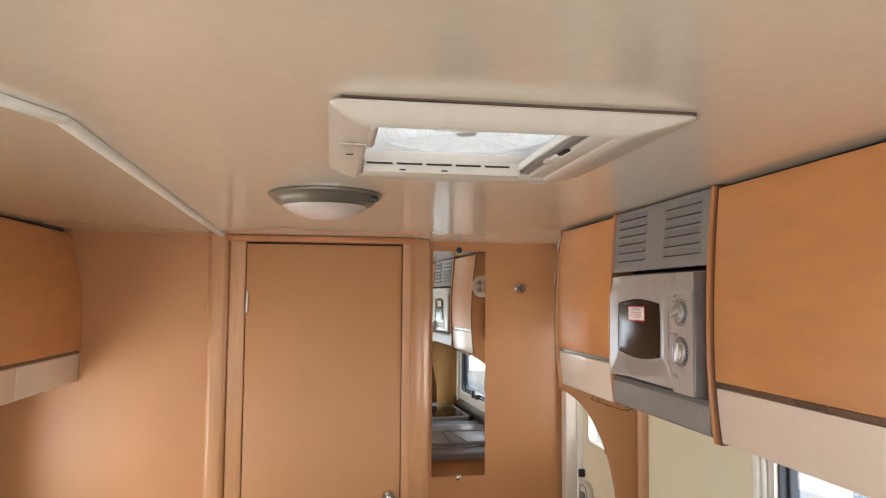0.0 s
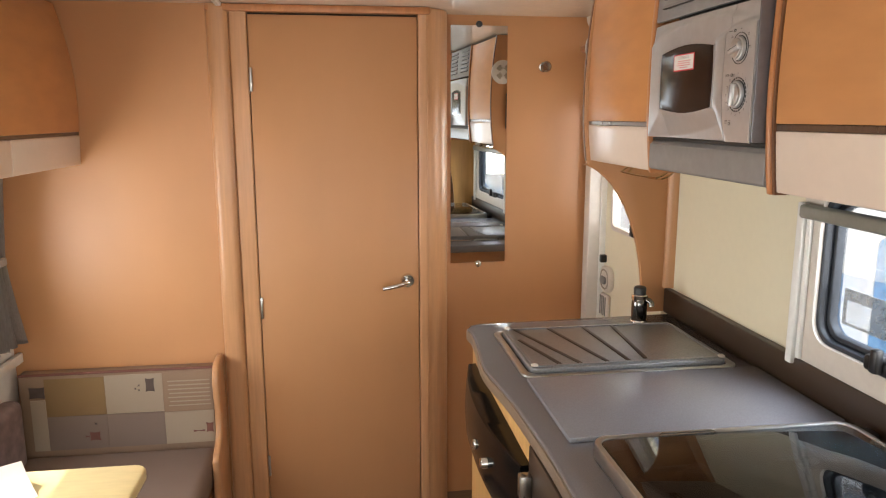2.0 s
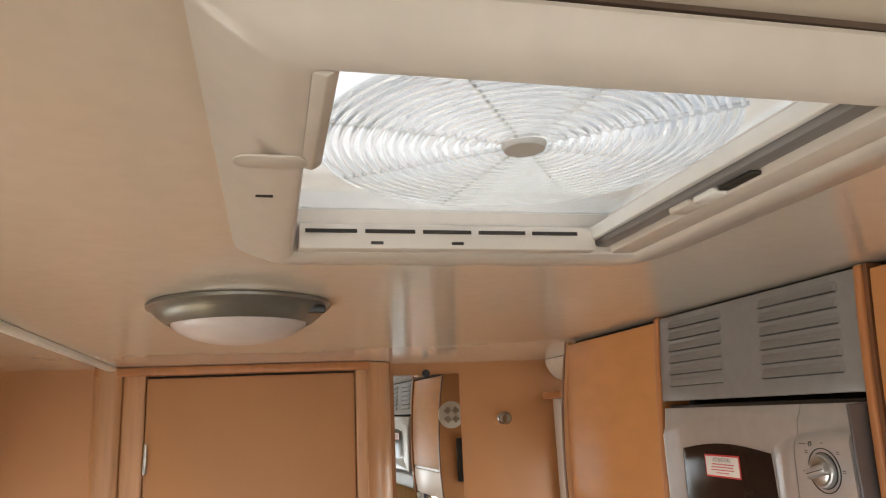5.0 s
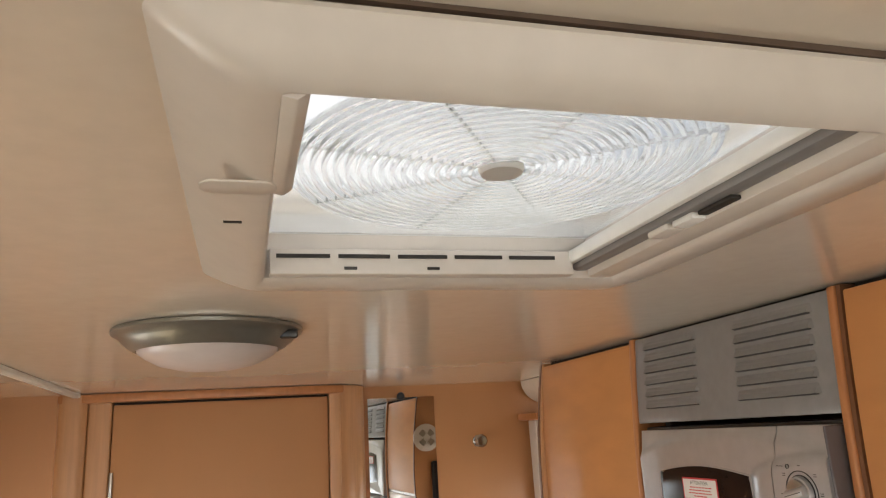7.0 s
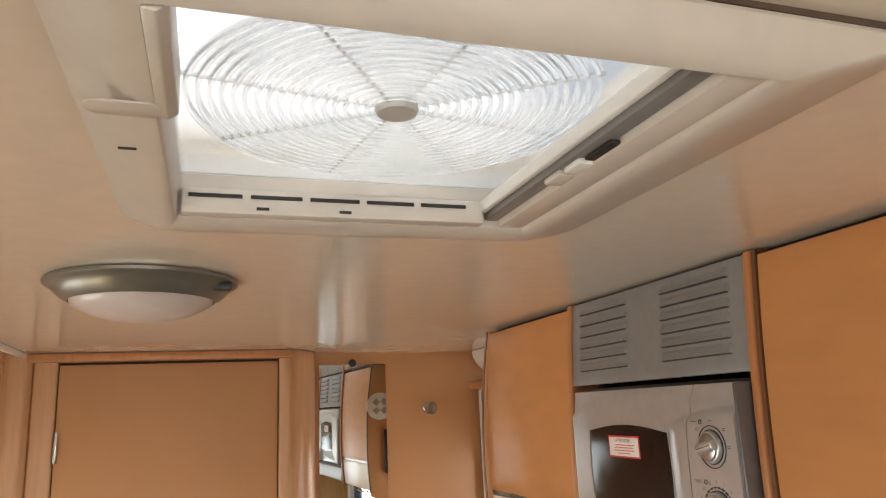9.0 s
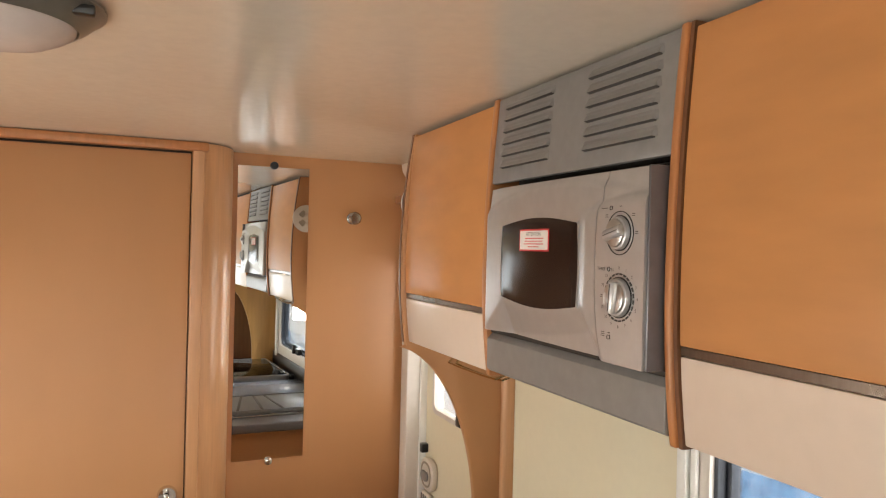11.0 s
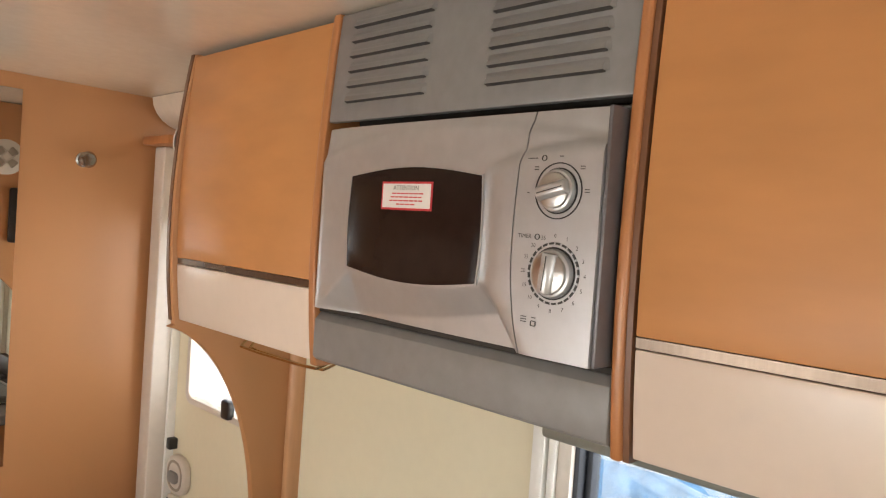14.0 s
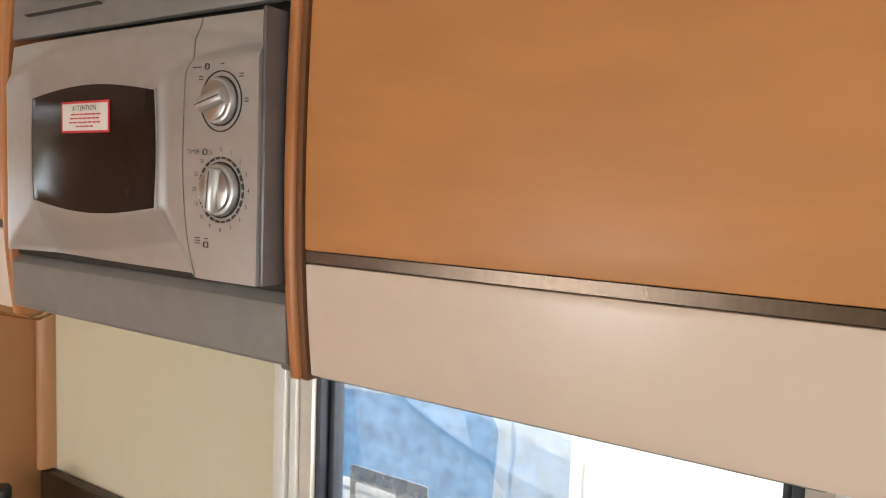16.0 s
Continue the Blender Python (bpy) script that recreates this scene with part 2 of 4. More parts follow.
def text_mesh(body, size, m):
    cu = bpy.data.curves.new("text", "FONT")
    cu.body, cu.size, cu.align_x, cu.align_y = body, size, "CENTER", "CENTER"
    cu.resolution_u = 2
    ob = new("text_tmp", cu)
    me = bpy.data.meshes.new_from_object(ob.evaluated_get(bpy.context.evaluated_depsgraph_get()))
    bpy.data.objects.remove(ob)
    bpy.data.curves.remove(cu)
    bm = bmesh.new()
    bm.from_mesh(me)
    bpy.data.meshes.remove(me)
    bm.transform(m)
    return bm


# ---- the shell ----
TOP = 1.905          # ceiling
WALL_R, WALL_L = 1.13, -1.05
BACK, FRONT = -2.45, 2.40

solo("floor", box(-1.10, 1.18, -2.5, 3.3, -0.06, 0.0), floor_mat, "brown wood-look vinyl floor of the caravan", kind="structure")
solo("ceiling", wall_with_hole("z", TOP, TOP + 0.05, -1.10, 1.18, -2.5, 3.3, (0.134, 0.460, 0.519, 0.848)), cream_ceiling, "glossy cream ceiling board with a square roof hatch opening", kind="structure")
# the kitchen wall with its window and the entrance door opening
bm = wall_with_hole("x", WALL_R, WALL_R + 0.04, -0.30, 1.96, 0, TOP, (0.585, 1.245, 1.04, 1.385))
solo("wall_east", bm, cream_wall, "cream wallboard behind the kitchen with a window opening", kind="structure")
bm = box(WALL_R, WALL_R + 0.04, 1.96, 3.3, 1.83, TOP)
box(WALL_R, WALL_R + 0.04, 2.56, 3.3, 0, 1.83, bm=bm)
solo("wall_entrance", bm, cream_wall, "cream wallboard round the entrance door", kind="structure")
bm = wall_with_hole("x", WALL_L - 0.04, WALL_L, -0.30, 3.3, 0, TOP, (1.15, 2.07, 0.78, 1.33))
solo("wall_west", bm, cream_wall, "cream wallboard beside the dinette with a window opening", kind="structure")
# The side walls' lounge openings are unseen, added to admit the side lamps
solo("wall_lounge_east", wall_with_hole("x", WALL_R, WALL_R + 0.04, -2.5, -0.30, 0, TOP, (-1.95, -0.95, 0.80, 1.40)), cream_wall, "plain cream lounge wall with an assumed window opening", kind="structure")
solo("wall_lounge_west", wall_with_hole("x", WALL_L - 0.04, WALL_L, -2.5, -0.30, 0, TOP, (-1.75, -0.35, 0.80, 1.40)), cream_wall, "plain cream lounge wall with an assumed wide window opening", kind="structure")
solo("wall_south", wall_with_hole("y", BACK - 0.04, BACK, -1.10, 1.18, 0, TOP, (-0.80, 0.80, 0.83, 1.47)), cream_wall, "plain cream front wall with a window opening", kind="structure")
solo("wall_north", box(-1.10, 1.18, 3.26, 3.3, 0, TOP), cream_wall, "plain cream rear wall", kind="structure")

# bulkhead: dinette panel, door posts, header, mirror wall
solo("wall_dinette", box(WALL_L, -0.285, FRONT, FRONT + 0.03, 0, TOP), wood_panel, "pear wood panel wall behind the dinette seat", kind="structure")


def post(name, x0, x1, y0, y1, label):
    bm = box(x0, x1, y0, y1, 0, TOP - 0.002, 0)
    ed = [e for e in bm.edges if abs((e.verts[0].co - e.verts[1].co).z) > 1 and min(e.verts[0].co.y, e.verts[1].co.y) < y0 + 0.001]
    bmesh.ops.bevel(bm, geom=ed, offset=min(0.022, (x1 - x0) * (0.45 if x1 - x0 > 0.065 else 0.12)), segments=5, affect="EDGES", profile=0.5)
    return solo(name, bm, wood_trim, label, kind="structure")


post("trim_1", -0.335, -0.262, FRONT - 0.022, FRONT + 0.05, "rounded pear wood post at the end of the dinette panel")
post("trim_2", -0.262, -0.203, FRONT - 0.006, FRONT + 0.05, "grooved pear wood door post")
post("trim_3", 0.372, 0.405, FRONT - 0.006, FRONT + 0.05, "narrow pear wood door post on the lock side")
curve = [(0.405 + 0.090 * math.sin(radians(a)), 2.560 - 0.157 * math.cos(radians(a))) for a in range(0, 91, 6)]
solo("trim_4", prism(curve + [(0.405, 2.560)], "z", 0, TOP - 0.002), wood_trim, "broad rounded pear wood corner post beside the mirror", kind="structure")
bm = prism(round_rect(-0.335, 0.415, 1.880, TOP - 0.001, 0.008), "y", FRONT - 0.020, FRONT + 0.05, 0.004)
solo("trim_5", bm, wood_edge, "pear wood header rail above the washroom door", kind="structure")
TURN = 1.8
mirror_wall = Matrix.Translation((0.62, 2.565, 0)) @ Matrix.Rotation(radians(TURN), 4, "Z")
bm = box(-0.18, 0.505, 0, 0.025, 0, TOP)
bm.transform(mirror_wall)
solo("wall_mirror", bm, wood_panel, "pear wood panel wall that carries the mirror", kind="structure")

# washroom door
door = thing("door_1", (-0.2, FRONT, 0), "closed pear wood washroom door with a chrome lever handle", "door", kind="structure")
part("door_leaf", box(-0.2005, 0.3690, FRONT, FRONT + 0.028, 0.06, 1.873, 0.002), wood_door, door)
# Near-black stop and top strip paint the shade in the door's joints
part("stop", box(-0.203, 0.372, FRONT + 0.03, FRONT + 0.05, 0.0, 1.88), dark_gap, door)
part("top_gap_shade", box(-0.2, 0.37, FRONT + 0.012, FRONT + 0.029, 1.8735, 1.8795), dark_gap, door)
lever = part("lever_handle", tube([(0.325, 2.382, 0.945), (0.325, 2.352, 0.945), (0.315, 2.345, 0.945), (0.28, 2.344, 0.936), (0.235, 2.346, 0.928)], 0.0085, 12), chrome, door, "chrome lever handle")
part("rose", lathe([(0, -0.012), (0.022, -0.012), (0.026, -0.004), (0.026, 0.0), (0, 0)], 28, Matrix.Translation((0.328, FRONT, 0.945)) @ Matrix.Rotation(radians(90), 4, "X") @ Matrix.Scale(-1, 4, (0, 0, 1))), chrome, lever)
for z in (0.25, 0.86, 1.66):
    part("hinge", box(-0.202, -0.193, FRONT - 0.006, FRONT + 0.004, z - 0.04, z + 0.04, 0.002), steel, door)

# mirror on the mirror wall
mir = thing("wall_mirror", (0.62, 2.55, 0.97), "tall narrow frameless mirror held by round clips", "mirror")
bm = box(-0.110, 0.107, -0.006, 0.0, 0.972, 1.868)
bm.transform(mirror_wall)
part("glass", bm, mirror_mat, mir)
for x, z, mt in ((-0.002, 1.872, rubber), (0.0, 0.966, chrome)):
    place = mirror_wall @ Matrix.Translation((x, 0, z)) @ Matrix.Rotation(radians(90), 4, "X")
    part("clip", lathe([(0.012, 0), (0.013, 0.006), (0.011, 0.013), (0.006, 0.016), (0, 0.0165)], 24, place), mt, mir)

# the clothes hook
hook = thing("coat_hook", (0.872, 2.55, 1.72), "small round chrome coat knob on the wood wall", "hook")
place = mirror_wall @ Matrix.Translation((0.252, 0, 1.72)) @ Matrix.Rotation(radians(90), 4, "X")
part("rose", lathe([(0.019, 0), (0.019, 0.003), (0.011, 0.006), (0, 0.006)], 24, place), satin_steel, hook)
part("knob", lathe([(0.007, 0.005), (0.007, 0.018), (0.019, 0.024), (0.0205, 0.033), (0.015, 0.040), (0, 0.0415)], 24, place), satin_steel, hook)


# ---- overhead lockers ----
def bow(z, front=0.834, mid=1.585, upper=0.17, lower=0.39):
    return front + (upper if z > mid else lower) * (z - mid) ** 2


def bowed_slab(y0, y1, z0, z1, depth, inset=0.0, mirror=None, bevel=0.002, n=10):
    """A bowed board; a mirror plane sets it against the opposite wall, where the bow is fuller at its top."""
    zs = [z0 + (z1 - z0) * i / n for i in range(n + 1)]
    shape = bow if mirror is None else (lambda z: bow(z, upper=0.50, lower=0.15))
    pts = [(shape(z) + inset, z) for z in zs] + [(shape(z) + inset + depth, z) for z in reversed(zs)]
    if mirror is not None:
        pts = [(mirror - x, z) for x, z in pts]
    return prism(pts, "y", y0, y1, bevel)


def locker(name, y0, y1, splits, label, mirror=None, bottom=1.405, grip=1.516, flap_splits=()):
    """A bowed roof locker: flap doors above a bronze strip and a beige pelmet."""
    wall = WALL_R if mirror is None else mirror - WALL_L
    top = bow(TOP) if mirror is None else bow(TOP, upper=0.50)
    ob = thing(name, (bow(1.6) if mirror is None else mirror - bow(1.6), (y0 + y1) / 2, bottom), label, "wall cabinet")

    def sx(p):
        return p if mirror is None else [(mirror - x, z) for x, z in p]
    part("carcass", prism(sx([(bow(bottom) + 0.022, bottom + 0.004), (bow(1.6) + 0.024, 1.6), (top + 0.022, TOP - 0.001), (wall - 0.001, TOP - 0.001), (wall - 0.001, bottom + 0.004)]), "y", y0 + 0.001, y1 - 0.001), dark_gap, ob)
    cuts = [y0, *flap_splits, y1]
    for a, b in zip(cuts, cuts[1:]):
        part("flap_door", bowed_slab(a + 0.002, b - 0.002, grip + 0.006, 1.8955, 0.018, 0, mirror), wood_locker, ob)
    cuts = [y0, *splits, y1]
    for a, b in zip(cuts, cuts[1:]):
        part("pelmet", bowed_slab(a + 0.0015, b - 0.0015, bottom, grip - 0.006, 0.016, 0.001, mirror), beige, ob, "beige laminate pelmet")
    part("strip", bowed_slab(y0 + 0.001, y1 - 0.001, grip - 0.005, grip + 0.005, 0.014, 0.003, mirror, 0.0), wood_dark, ob, "bronze metal grip strip")
    part("base_board", box(*sorted((sx([(bow(bottom) + 0.018, 0)])[0][0], sx([(wall - 0.001, 0)])[0][0])), y0 + 0.002, y1 - 0.002, bottom - 0.003, bottom + 0.003), beige, ob)
    return ob


locker("roof_locker", 1.5110, 1.945, [], "pear wood roof locker with a bowed flap door and beige pelmet")
locker("roof_locker", 0.30, 0.9930, [], "wide pear wood roof locker beside the microwave")
locker("roof_locker", 0.95, 2.398, [1.40, 1.892], "row of pear wood roof lockers above the dinette", mirror=0.076, bottom=1.380, grip=1.482, flap_splits=[1.40])

# bowed panels either side of the microwave
wood_dark_edge = material("dark_brown_edging", (0.17, 0.075, 0.035), 0.35, vary=0.1, grain=(9, 9, 1), bump=0.02)
for y0, y1, e0, e1 in ((1.0002, 1.0120, 0.9935, 1.0000), (1.4935, 1.5085, 1.5088, 1.5105)):
    zs = [1.40 + 0.503 * i / 14 for i in range(15)]
    side = thing("locker_side_panel", (0.9, (y0 + y1) / 2, 1.40), "thin bowed pear wood side panel beside the microwave", "panel", "microwave side panels")
    for nm, a, b, out, mt, bev in (("board", y0, y1, 0.006, wood_edge, 0.003), ("edging", e0, e1, 0.001, wood_dark_edge, 0.0)):
        pts = [(bow(z) - out, z) for z in zs] + [(bow(z) + 0.25, z) for z in reversed(zs)]
        part(nm, prism(pts, "y", a, b, bev, 3), mt, side, "dark brown edging" if nm == "edging" else "")


# ---- microwave bay ----
surround = thing("microwave_surround", (0.84, 1.25, 1.41), "grey metallic panels round the built-in microwave", "panel")
part("upper_panel", bowed_slab(1.0125, 1.4930, 1.747, 1.9005, 0.012, -0.002, None, 0.0025), grey_panel, surround)


def louvre_hood(w=0.0815, h=0.0150, out=0.0072):
    """A pressed hood: flush along its top, sharp along its lower lip, closed by slanting ends."""
    bm = bmesh.new()
    n = 5
    rows = []
    for y, full in ((-w, 0.0), (-w + 0.005, 1.0), (w - 0.005, 1.0), (w, 0.0)):
        row = []
        for i in range(n + 1):
            s = i / n
            row.append(bm.verts.new((0.0006 - (out * (1 - s) ** 0.8 + 0.0002) * full, y, h * s)))
        rows.append(row)
    for a, b in zip(rows, rows[1:]):
        for i in range(n):
            bm.faces.new((a[i], a[i + 1], b[i + 1], b[i]))
    return bm


# Solid wedges under the lips carry the openings' shade in their colour
louvre_shade = material("dark_grey_louvre_shade", (0.055, 0.05, 0.047), 0.6, vary=0.1, bump=0)
hood_mesh = finish(louvre_hood(), "louvre", grey_panel)
slot_shade_mesh = finish(prism([(-0.0060, 0.0003), (0.0015, 0.0006), (0.0015, -0.0016), (-0.0008, -0.0012)], "y", -0.0765, 0.0765), "slot", louvre_shade)
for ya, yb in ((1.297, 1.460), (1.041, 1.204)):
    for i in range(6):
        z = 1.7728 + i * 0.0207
        for nm, me in (("louvre", hood_mesh), ("slot", slot_shade_mesh)):
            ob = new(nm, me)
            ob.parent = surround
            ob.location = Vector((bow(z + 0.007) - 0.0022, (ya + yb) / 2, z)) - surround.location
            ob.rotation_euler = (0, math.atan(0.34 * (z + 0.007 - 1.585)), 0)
sect = [(0.850, 1.4800), (0.8440, 1.4795), (0.8352, 1.4700), (0.8345, 1.4680), (0.8345, 1.4200), (0.8360, 1.4150), (0.8410, 1.4115), (0.857, 1.411), (0.95, 1.411), (0.95, 1.4800)]
part("lower_panel", prism(sect, "y", 1.0125, 1.4930, 0.0012), grey_panel, surround, smooth=20)
# Near-black strip stands for the shadow below the overhanging oven
part("under_oven_shade", box(0.842, 0.890, 1.0125, 1.4930, 1.4803, 1.4866), dark_gap, surround, "dark strip that paints the shade under the oven")
part("housing", box(0.892, 1.128, 1.0125, 1.4930, 1.4865, 1.9), dark_gap, surround)

mw = thing("microwave_oven", (0.9, 1.24, 1.4975), "silver built-in microwave oven with two rotary dials", "microwave")
grey_cheek = material("dark_grey_plastic", (0.17, 0.16, 0.17), 0.36, metal=0.4, vary=0.08, bump=0.01)
MX = 0.805
MY0, MY1, MZ0, MZ1 = 1.0200, 1.4780, 1.4890, 1.7345
part("cabinet", box(0.843, 1.09, 1.0130, 1.4800, 1.4870, 1.7400, 0.003), black_plastic, mw)


def ramp(a, b, v):
    return min(1, max(0, (v - a) / (b - a)))


def seam_y(z):
    """The bowed joint between door and control panel."""
    return 1.1205 - (1.35 if z < 1.6 else 0.5) * (z - 1.6) ** 2


def mw_depth(y, z):
    """How far the moulded front lies behind its foremost plane."""
    arc = 1.723 - 0.59 * (y - 1.235) ** 2
    low = 1.541 + 0.70 * (y - 1.285) ** 2 if y < 1.395 else 1.5495 - 0.80 * (y - 1.395)
    foot = 1.4905 + 0.34 * max(0, 1.45 - y) ** 2
    edge = 1.1705 - 0.75 * max(0, 1.555 - z)
    crown = 1.7045 - 1.35 * max(0, y - 1.034) ** 2
    u, v = 1 - ramp(0, 0.036, edge - y), 1 - ramp(0, 0.018, crown - z)
    swell = (1 - u * u) * (1 - v * v)
    d = 0.0085 * (1 - swell)
    d += 0.45 * min(0.012, max(0, z - arc)) + 0.12 * max(0, z - arc - 0.012)
    d += 0.42 * max(0, low - max(z, foot)) * (1 - ramp(0, 0.014, edge - y))
    return d + 0.07 * max(0, y - 1.408) + 3.0 * max(0, y - 1.466) ** 1.5


def mw_sheet(low_y, high_y, ny, nz, back):
    """A moulded sheet with a rim; its sides follow low_y(z) and high_y(z)."""
    bm = bmesh.new()
    f = []
    for i in range(ny + 1):
        row = []
        for j in range(nz + 1):
            z = MZ0 + (MZ1 - MZ0) * j / nz
            y = low_y(z) + (high_y(z) - low_y(z)) * i / ny
            row.append(bm.verts.new((MX + mw_depth(y, z), y, z)))
        f.append(row)
    for i in range(ny):
        for j in range(nz):
            bm.faces.new((f[i][j], f[i + 1][j], f[i + 1][j + 1], f[i][j + 1]))
    ext = bmesh.ops.extrude_edge_only(bm, edges=[e for e in bm.edges if e.is_boundary])
    for v in ext["geom"]:
        if isinstance(v, bmesh.types.BMVert):
            v.co.x = back
    return bm


mdoor = part("door", mw_sheet(lambda z: seam_y(z) + 0.0008, lambda z: MY1, 110, 80, 0.847), silver, mw, smooth=60)
cpanel = part("control_panel", mw_sheet(lambda z: MY0, lambda z: seam_y(z) - 0.0008, 40, 80, 0.847), silver, mw, smooth=60)


part("cheek", box(MX + 0.0035, 0.846, 1.0150, MY0 - 0.0003, MZ0, MZ1 - 0.001, 0.0015), grey_cheek, mw, "dark grey side cheek")


def barrel(y0, y1, z0, z1, by, bz, n=14):
    """A four-sided outline with bowed sides."""
    pts = []
    for i in range(n):
        s = i / n
        pts.append((y0 + (y1 - y0) * s, z0 - bz * math.sin(math.pi * s)))
    for i in range(n):
        s = i / n
        pts.append((y1 + by * math.sin(math.pi * s), z0 + (z1 - z0) * s))
    for i in range(n):
        s = i / n
        pts.append((y1 + (y0 - y1) * s, z1 + bz * math.sin(math.pi * s)))
    for i in range(n):
        s = i / n
        pts.append((y0 - by * math.sin(math.pi * s), z1 + (z0 - z1) * s))
    return pts


part("window", prism(barrel(1.173, 1.3985, 1.552, 1.669, 0.003, 0.0105), "x", MX + 0.0065, MX + 0.020, 0.001), window_brown, mdoor, "dark brown tinted window")
part("window_rim", ring_prism(barrel(1.1715, 1.4000, 1.5505, 1.6705, 0.003, 0.0105), barrel(1.1731, 1.3984, 1.5521, 1.6689, 0.003, 0.0105), "x", MX + 0.0062, MX + 0.02), silver, mdoor)
WX = MX + 0.0065
part("warning_label", box(WX - 0.0010, WX - 0.0001, 1.2470, 1.3360, 1.6280, 1.6620), red_paint, mdoor, "white warning label with a red border")
part("label_face", box(WX - 0.0014, WX - 0.0010, 1.2495, 1.3335, 1.6305, 1.6595), paper, mdoor)
FACE = Matrix.Rotation(radians(-90), 4, "Z") @ Matrix.Rotation(radians(90), 4, "X")
part("lettering", text_mesh("ATTENTION", 0.0080, Matrix.Translation((WX - 0.0019, 1.2915, 1.6542)) @ FACE), ink, mdoor)
bars = bmesh.new()
for k, w in enumerate((0.030, 0.027, 0.029, 0.016)):
    z = 1.6478 - k * 0.0043
    step = -w
    while step < w - 0.004:
        ln = 0.004 + 0.004 * random.random()
        box(WX - 0.0017, WX - 0.0014, 1.2915 + step, 1.2915 + min(w, step + ln), z - 0.0008, z + 0.0008, bm=bars)
        step += ln + 0.0018
part("small_print", bars, red_paint, mdoor)

AX = Matrix.Rotation(radians(-90), 4, "Y")


def dial(y, z, r, ring, turn, label, ticks):
    """A rotary knob: a base disc in a dark groove, a raised cap and a broad grip split by a line."""
    x = MX + mw_depth(y, z)
    P = Matrix.Translation((x, y, z)) @ AX
    ob = part("dial", lathe([(r * 0.99, -0.002), (r, 0.003), (r * 0.95, 0.0060), (r * 0.86, 0.0068), (0, 0.0068)], 48, P), silver, mw, label)
    part("groove", lathe([(r * 1.07, -0.002), (r * 1.07, 0.0010), (r * 1.01, 0.0010), (r * 1.01, -0.002)], 48, P), black_plastic, ob)
    part("cap", lathe([(r * 0.84, 0.0066), (r * 0.82, 0.0096), (r * 0.74, 0.0104), (0, 0.0106)], 44, P), steel, ob)
    w = r * 0.36
    top = [(-w, 0.004), (w, 0.004), (w * 0.92, 0.0125), (w * 0.45, 0.0155), (-w * 0.45, 0.0155), (-w * 0.92, 0.0125)]
    grip = prism(top, "y", -r * 0.82, r * 0.82, 0.0016)
    grip.transform(P @ Matrix.Rotation(radians(turn), 4, "Z"))
    part("grip", grip, silver, ob, "raised grip bar")
    line = box(-0.0005, 0.0005, -r * 0.70, r * 0.70, 0.0150, 0.0158)
    line.transform(P @ Matrix.Rotation(radians(turn), 4, "Z"))
    part("pointer_line", line, mark, ob)
    part("ring", lathe([(ring + 0.0006, -0.002), (ring + 0.0006, 0.0007), (ring - 0.0006, 0.0007), (ring - 0.0006, -0.002)], 48, P), silver if ticks else black_plastic, ob)
    for k in range(ticks):
        tick = box(-0.0027, 0.0027, -0.0010, 0.0010, -0.002, 0.0011)
        tick.transform(P @ Matrix.Rotation(2 * math.pi * (k + 0.5) / ticks, 4, "Z") @ Matrix.Translation((0, ring, 0)))
        part("tick", tick, mark, ob)
    return ob


dial(1.0675, 1.6530, 0.0210, 0.0270, 14, "polished silver power dial", 0)
timer = dial(1.0665, 1.5730, 0.0240, 0.0292, 84, "polished silver timer dial", 24)


def panel_x(y, z):
    return MX + mw_depth(y, z)


for k, num in enumerate(("0", "1", "2", "3", "4", "5", "6", "7", "8", "9", "10", "15", "20", "25", "30", "35")):
    w = 2 * math.pi * k / 16
    y, z = 1.0665 - 0.0365 * math.sin(w), 1.5730 + 0.0365 * math.cos(w)
    part("numeral", text_mesh(num, 0.0058, Matrix.Translation((panel_x(y, z) - 0.0007, y, z)) @ FACE), mark, cpanel)
y, z = 1.1035, 1.6075
part("lettering", text_mesh("TIMER", 0.0062, Matrix.Translation((panel_x(y - 0.008, z) - 0.0012, y, z)) @ FACE), mark, cpanel)
for y, z in ((1.0885, 1.6075), (1.0865, 1.6850)):
    part("clock_sign", lathe([(0.0030, -0.002), (0.0030, 0.0008), (0.0024, 0.0008), (0.0024, -0.002)], 20, Matrix.Translation((panel_x(y, z), y, z)) @ AX), mark, cpanel)
for y, z, w in ((1.1010, 1.6852, 0.0085), (1.066, 1.6865, 0.0030), (1.0950, 1.6765, 0.0035), (1.0950, 1.6738, 0.0035), (1.0410, 1.6765, 0.0035), (1.0410, 1.6740, 0.0035), (1.0345, 1.6545, 0.0035), (1.0345, 1.6520, 0.0035), (1.1035, 1.6510, 0.0016), (1.0985, 1.5275, 0.0050), (1.0985, 1.5250, 0.0050), (1.0985, 1.5225, 0.0050), (1.0860, 1.5275, 0.0035)):
    part("symbol", box(panel_x(y, z) - 0.0007, panel_x(y, z) + 0.003, y - w * 0.7, y + w * 0.7, z - 0.0004, z + 0.0004), mark, cpanel)
bm = ring_prism(round_rect(1.0830, 1.0895, 1.5190, 1.5245, 0.001, 2), round_rect(1.0838, 1.0887, 1.5198, 1.5237, 0.0006, 2), "x", panel_x(1.086, 1.522) - 0.0007, panel_x(1.086, 1.522) + 0.003)
part("symbol", bm, mark, cpanel)

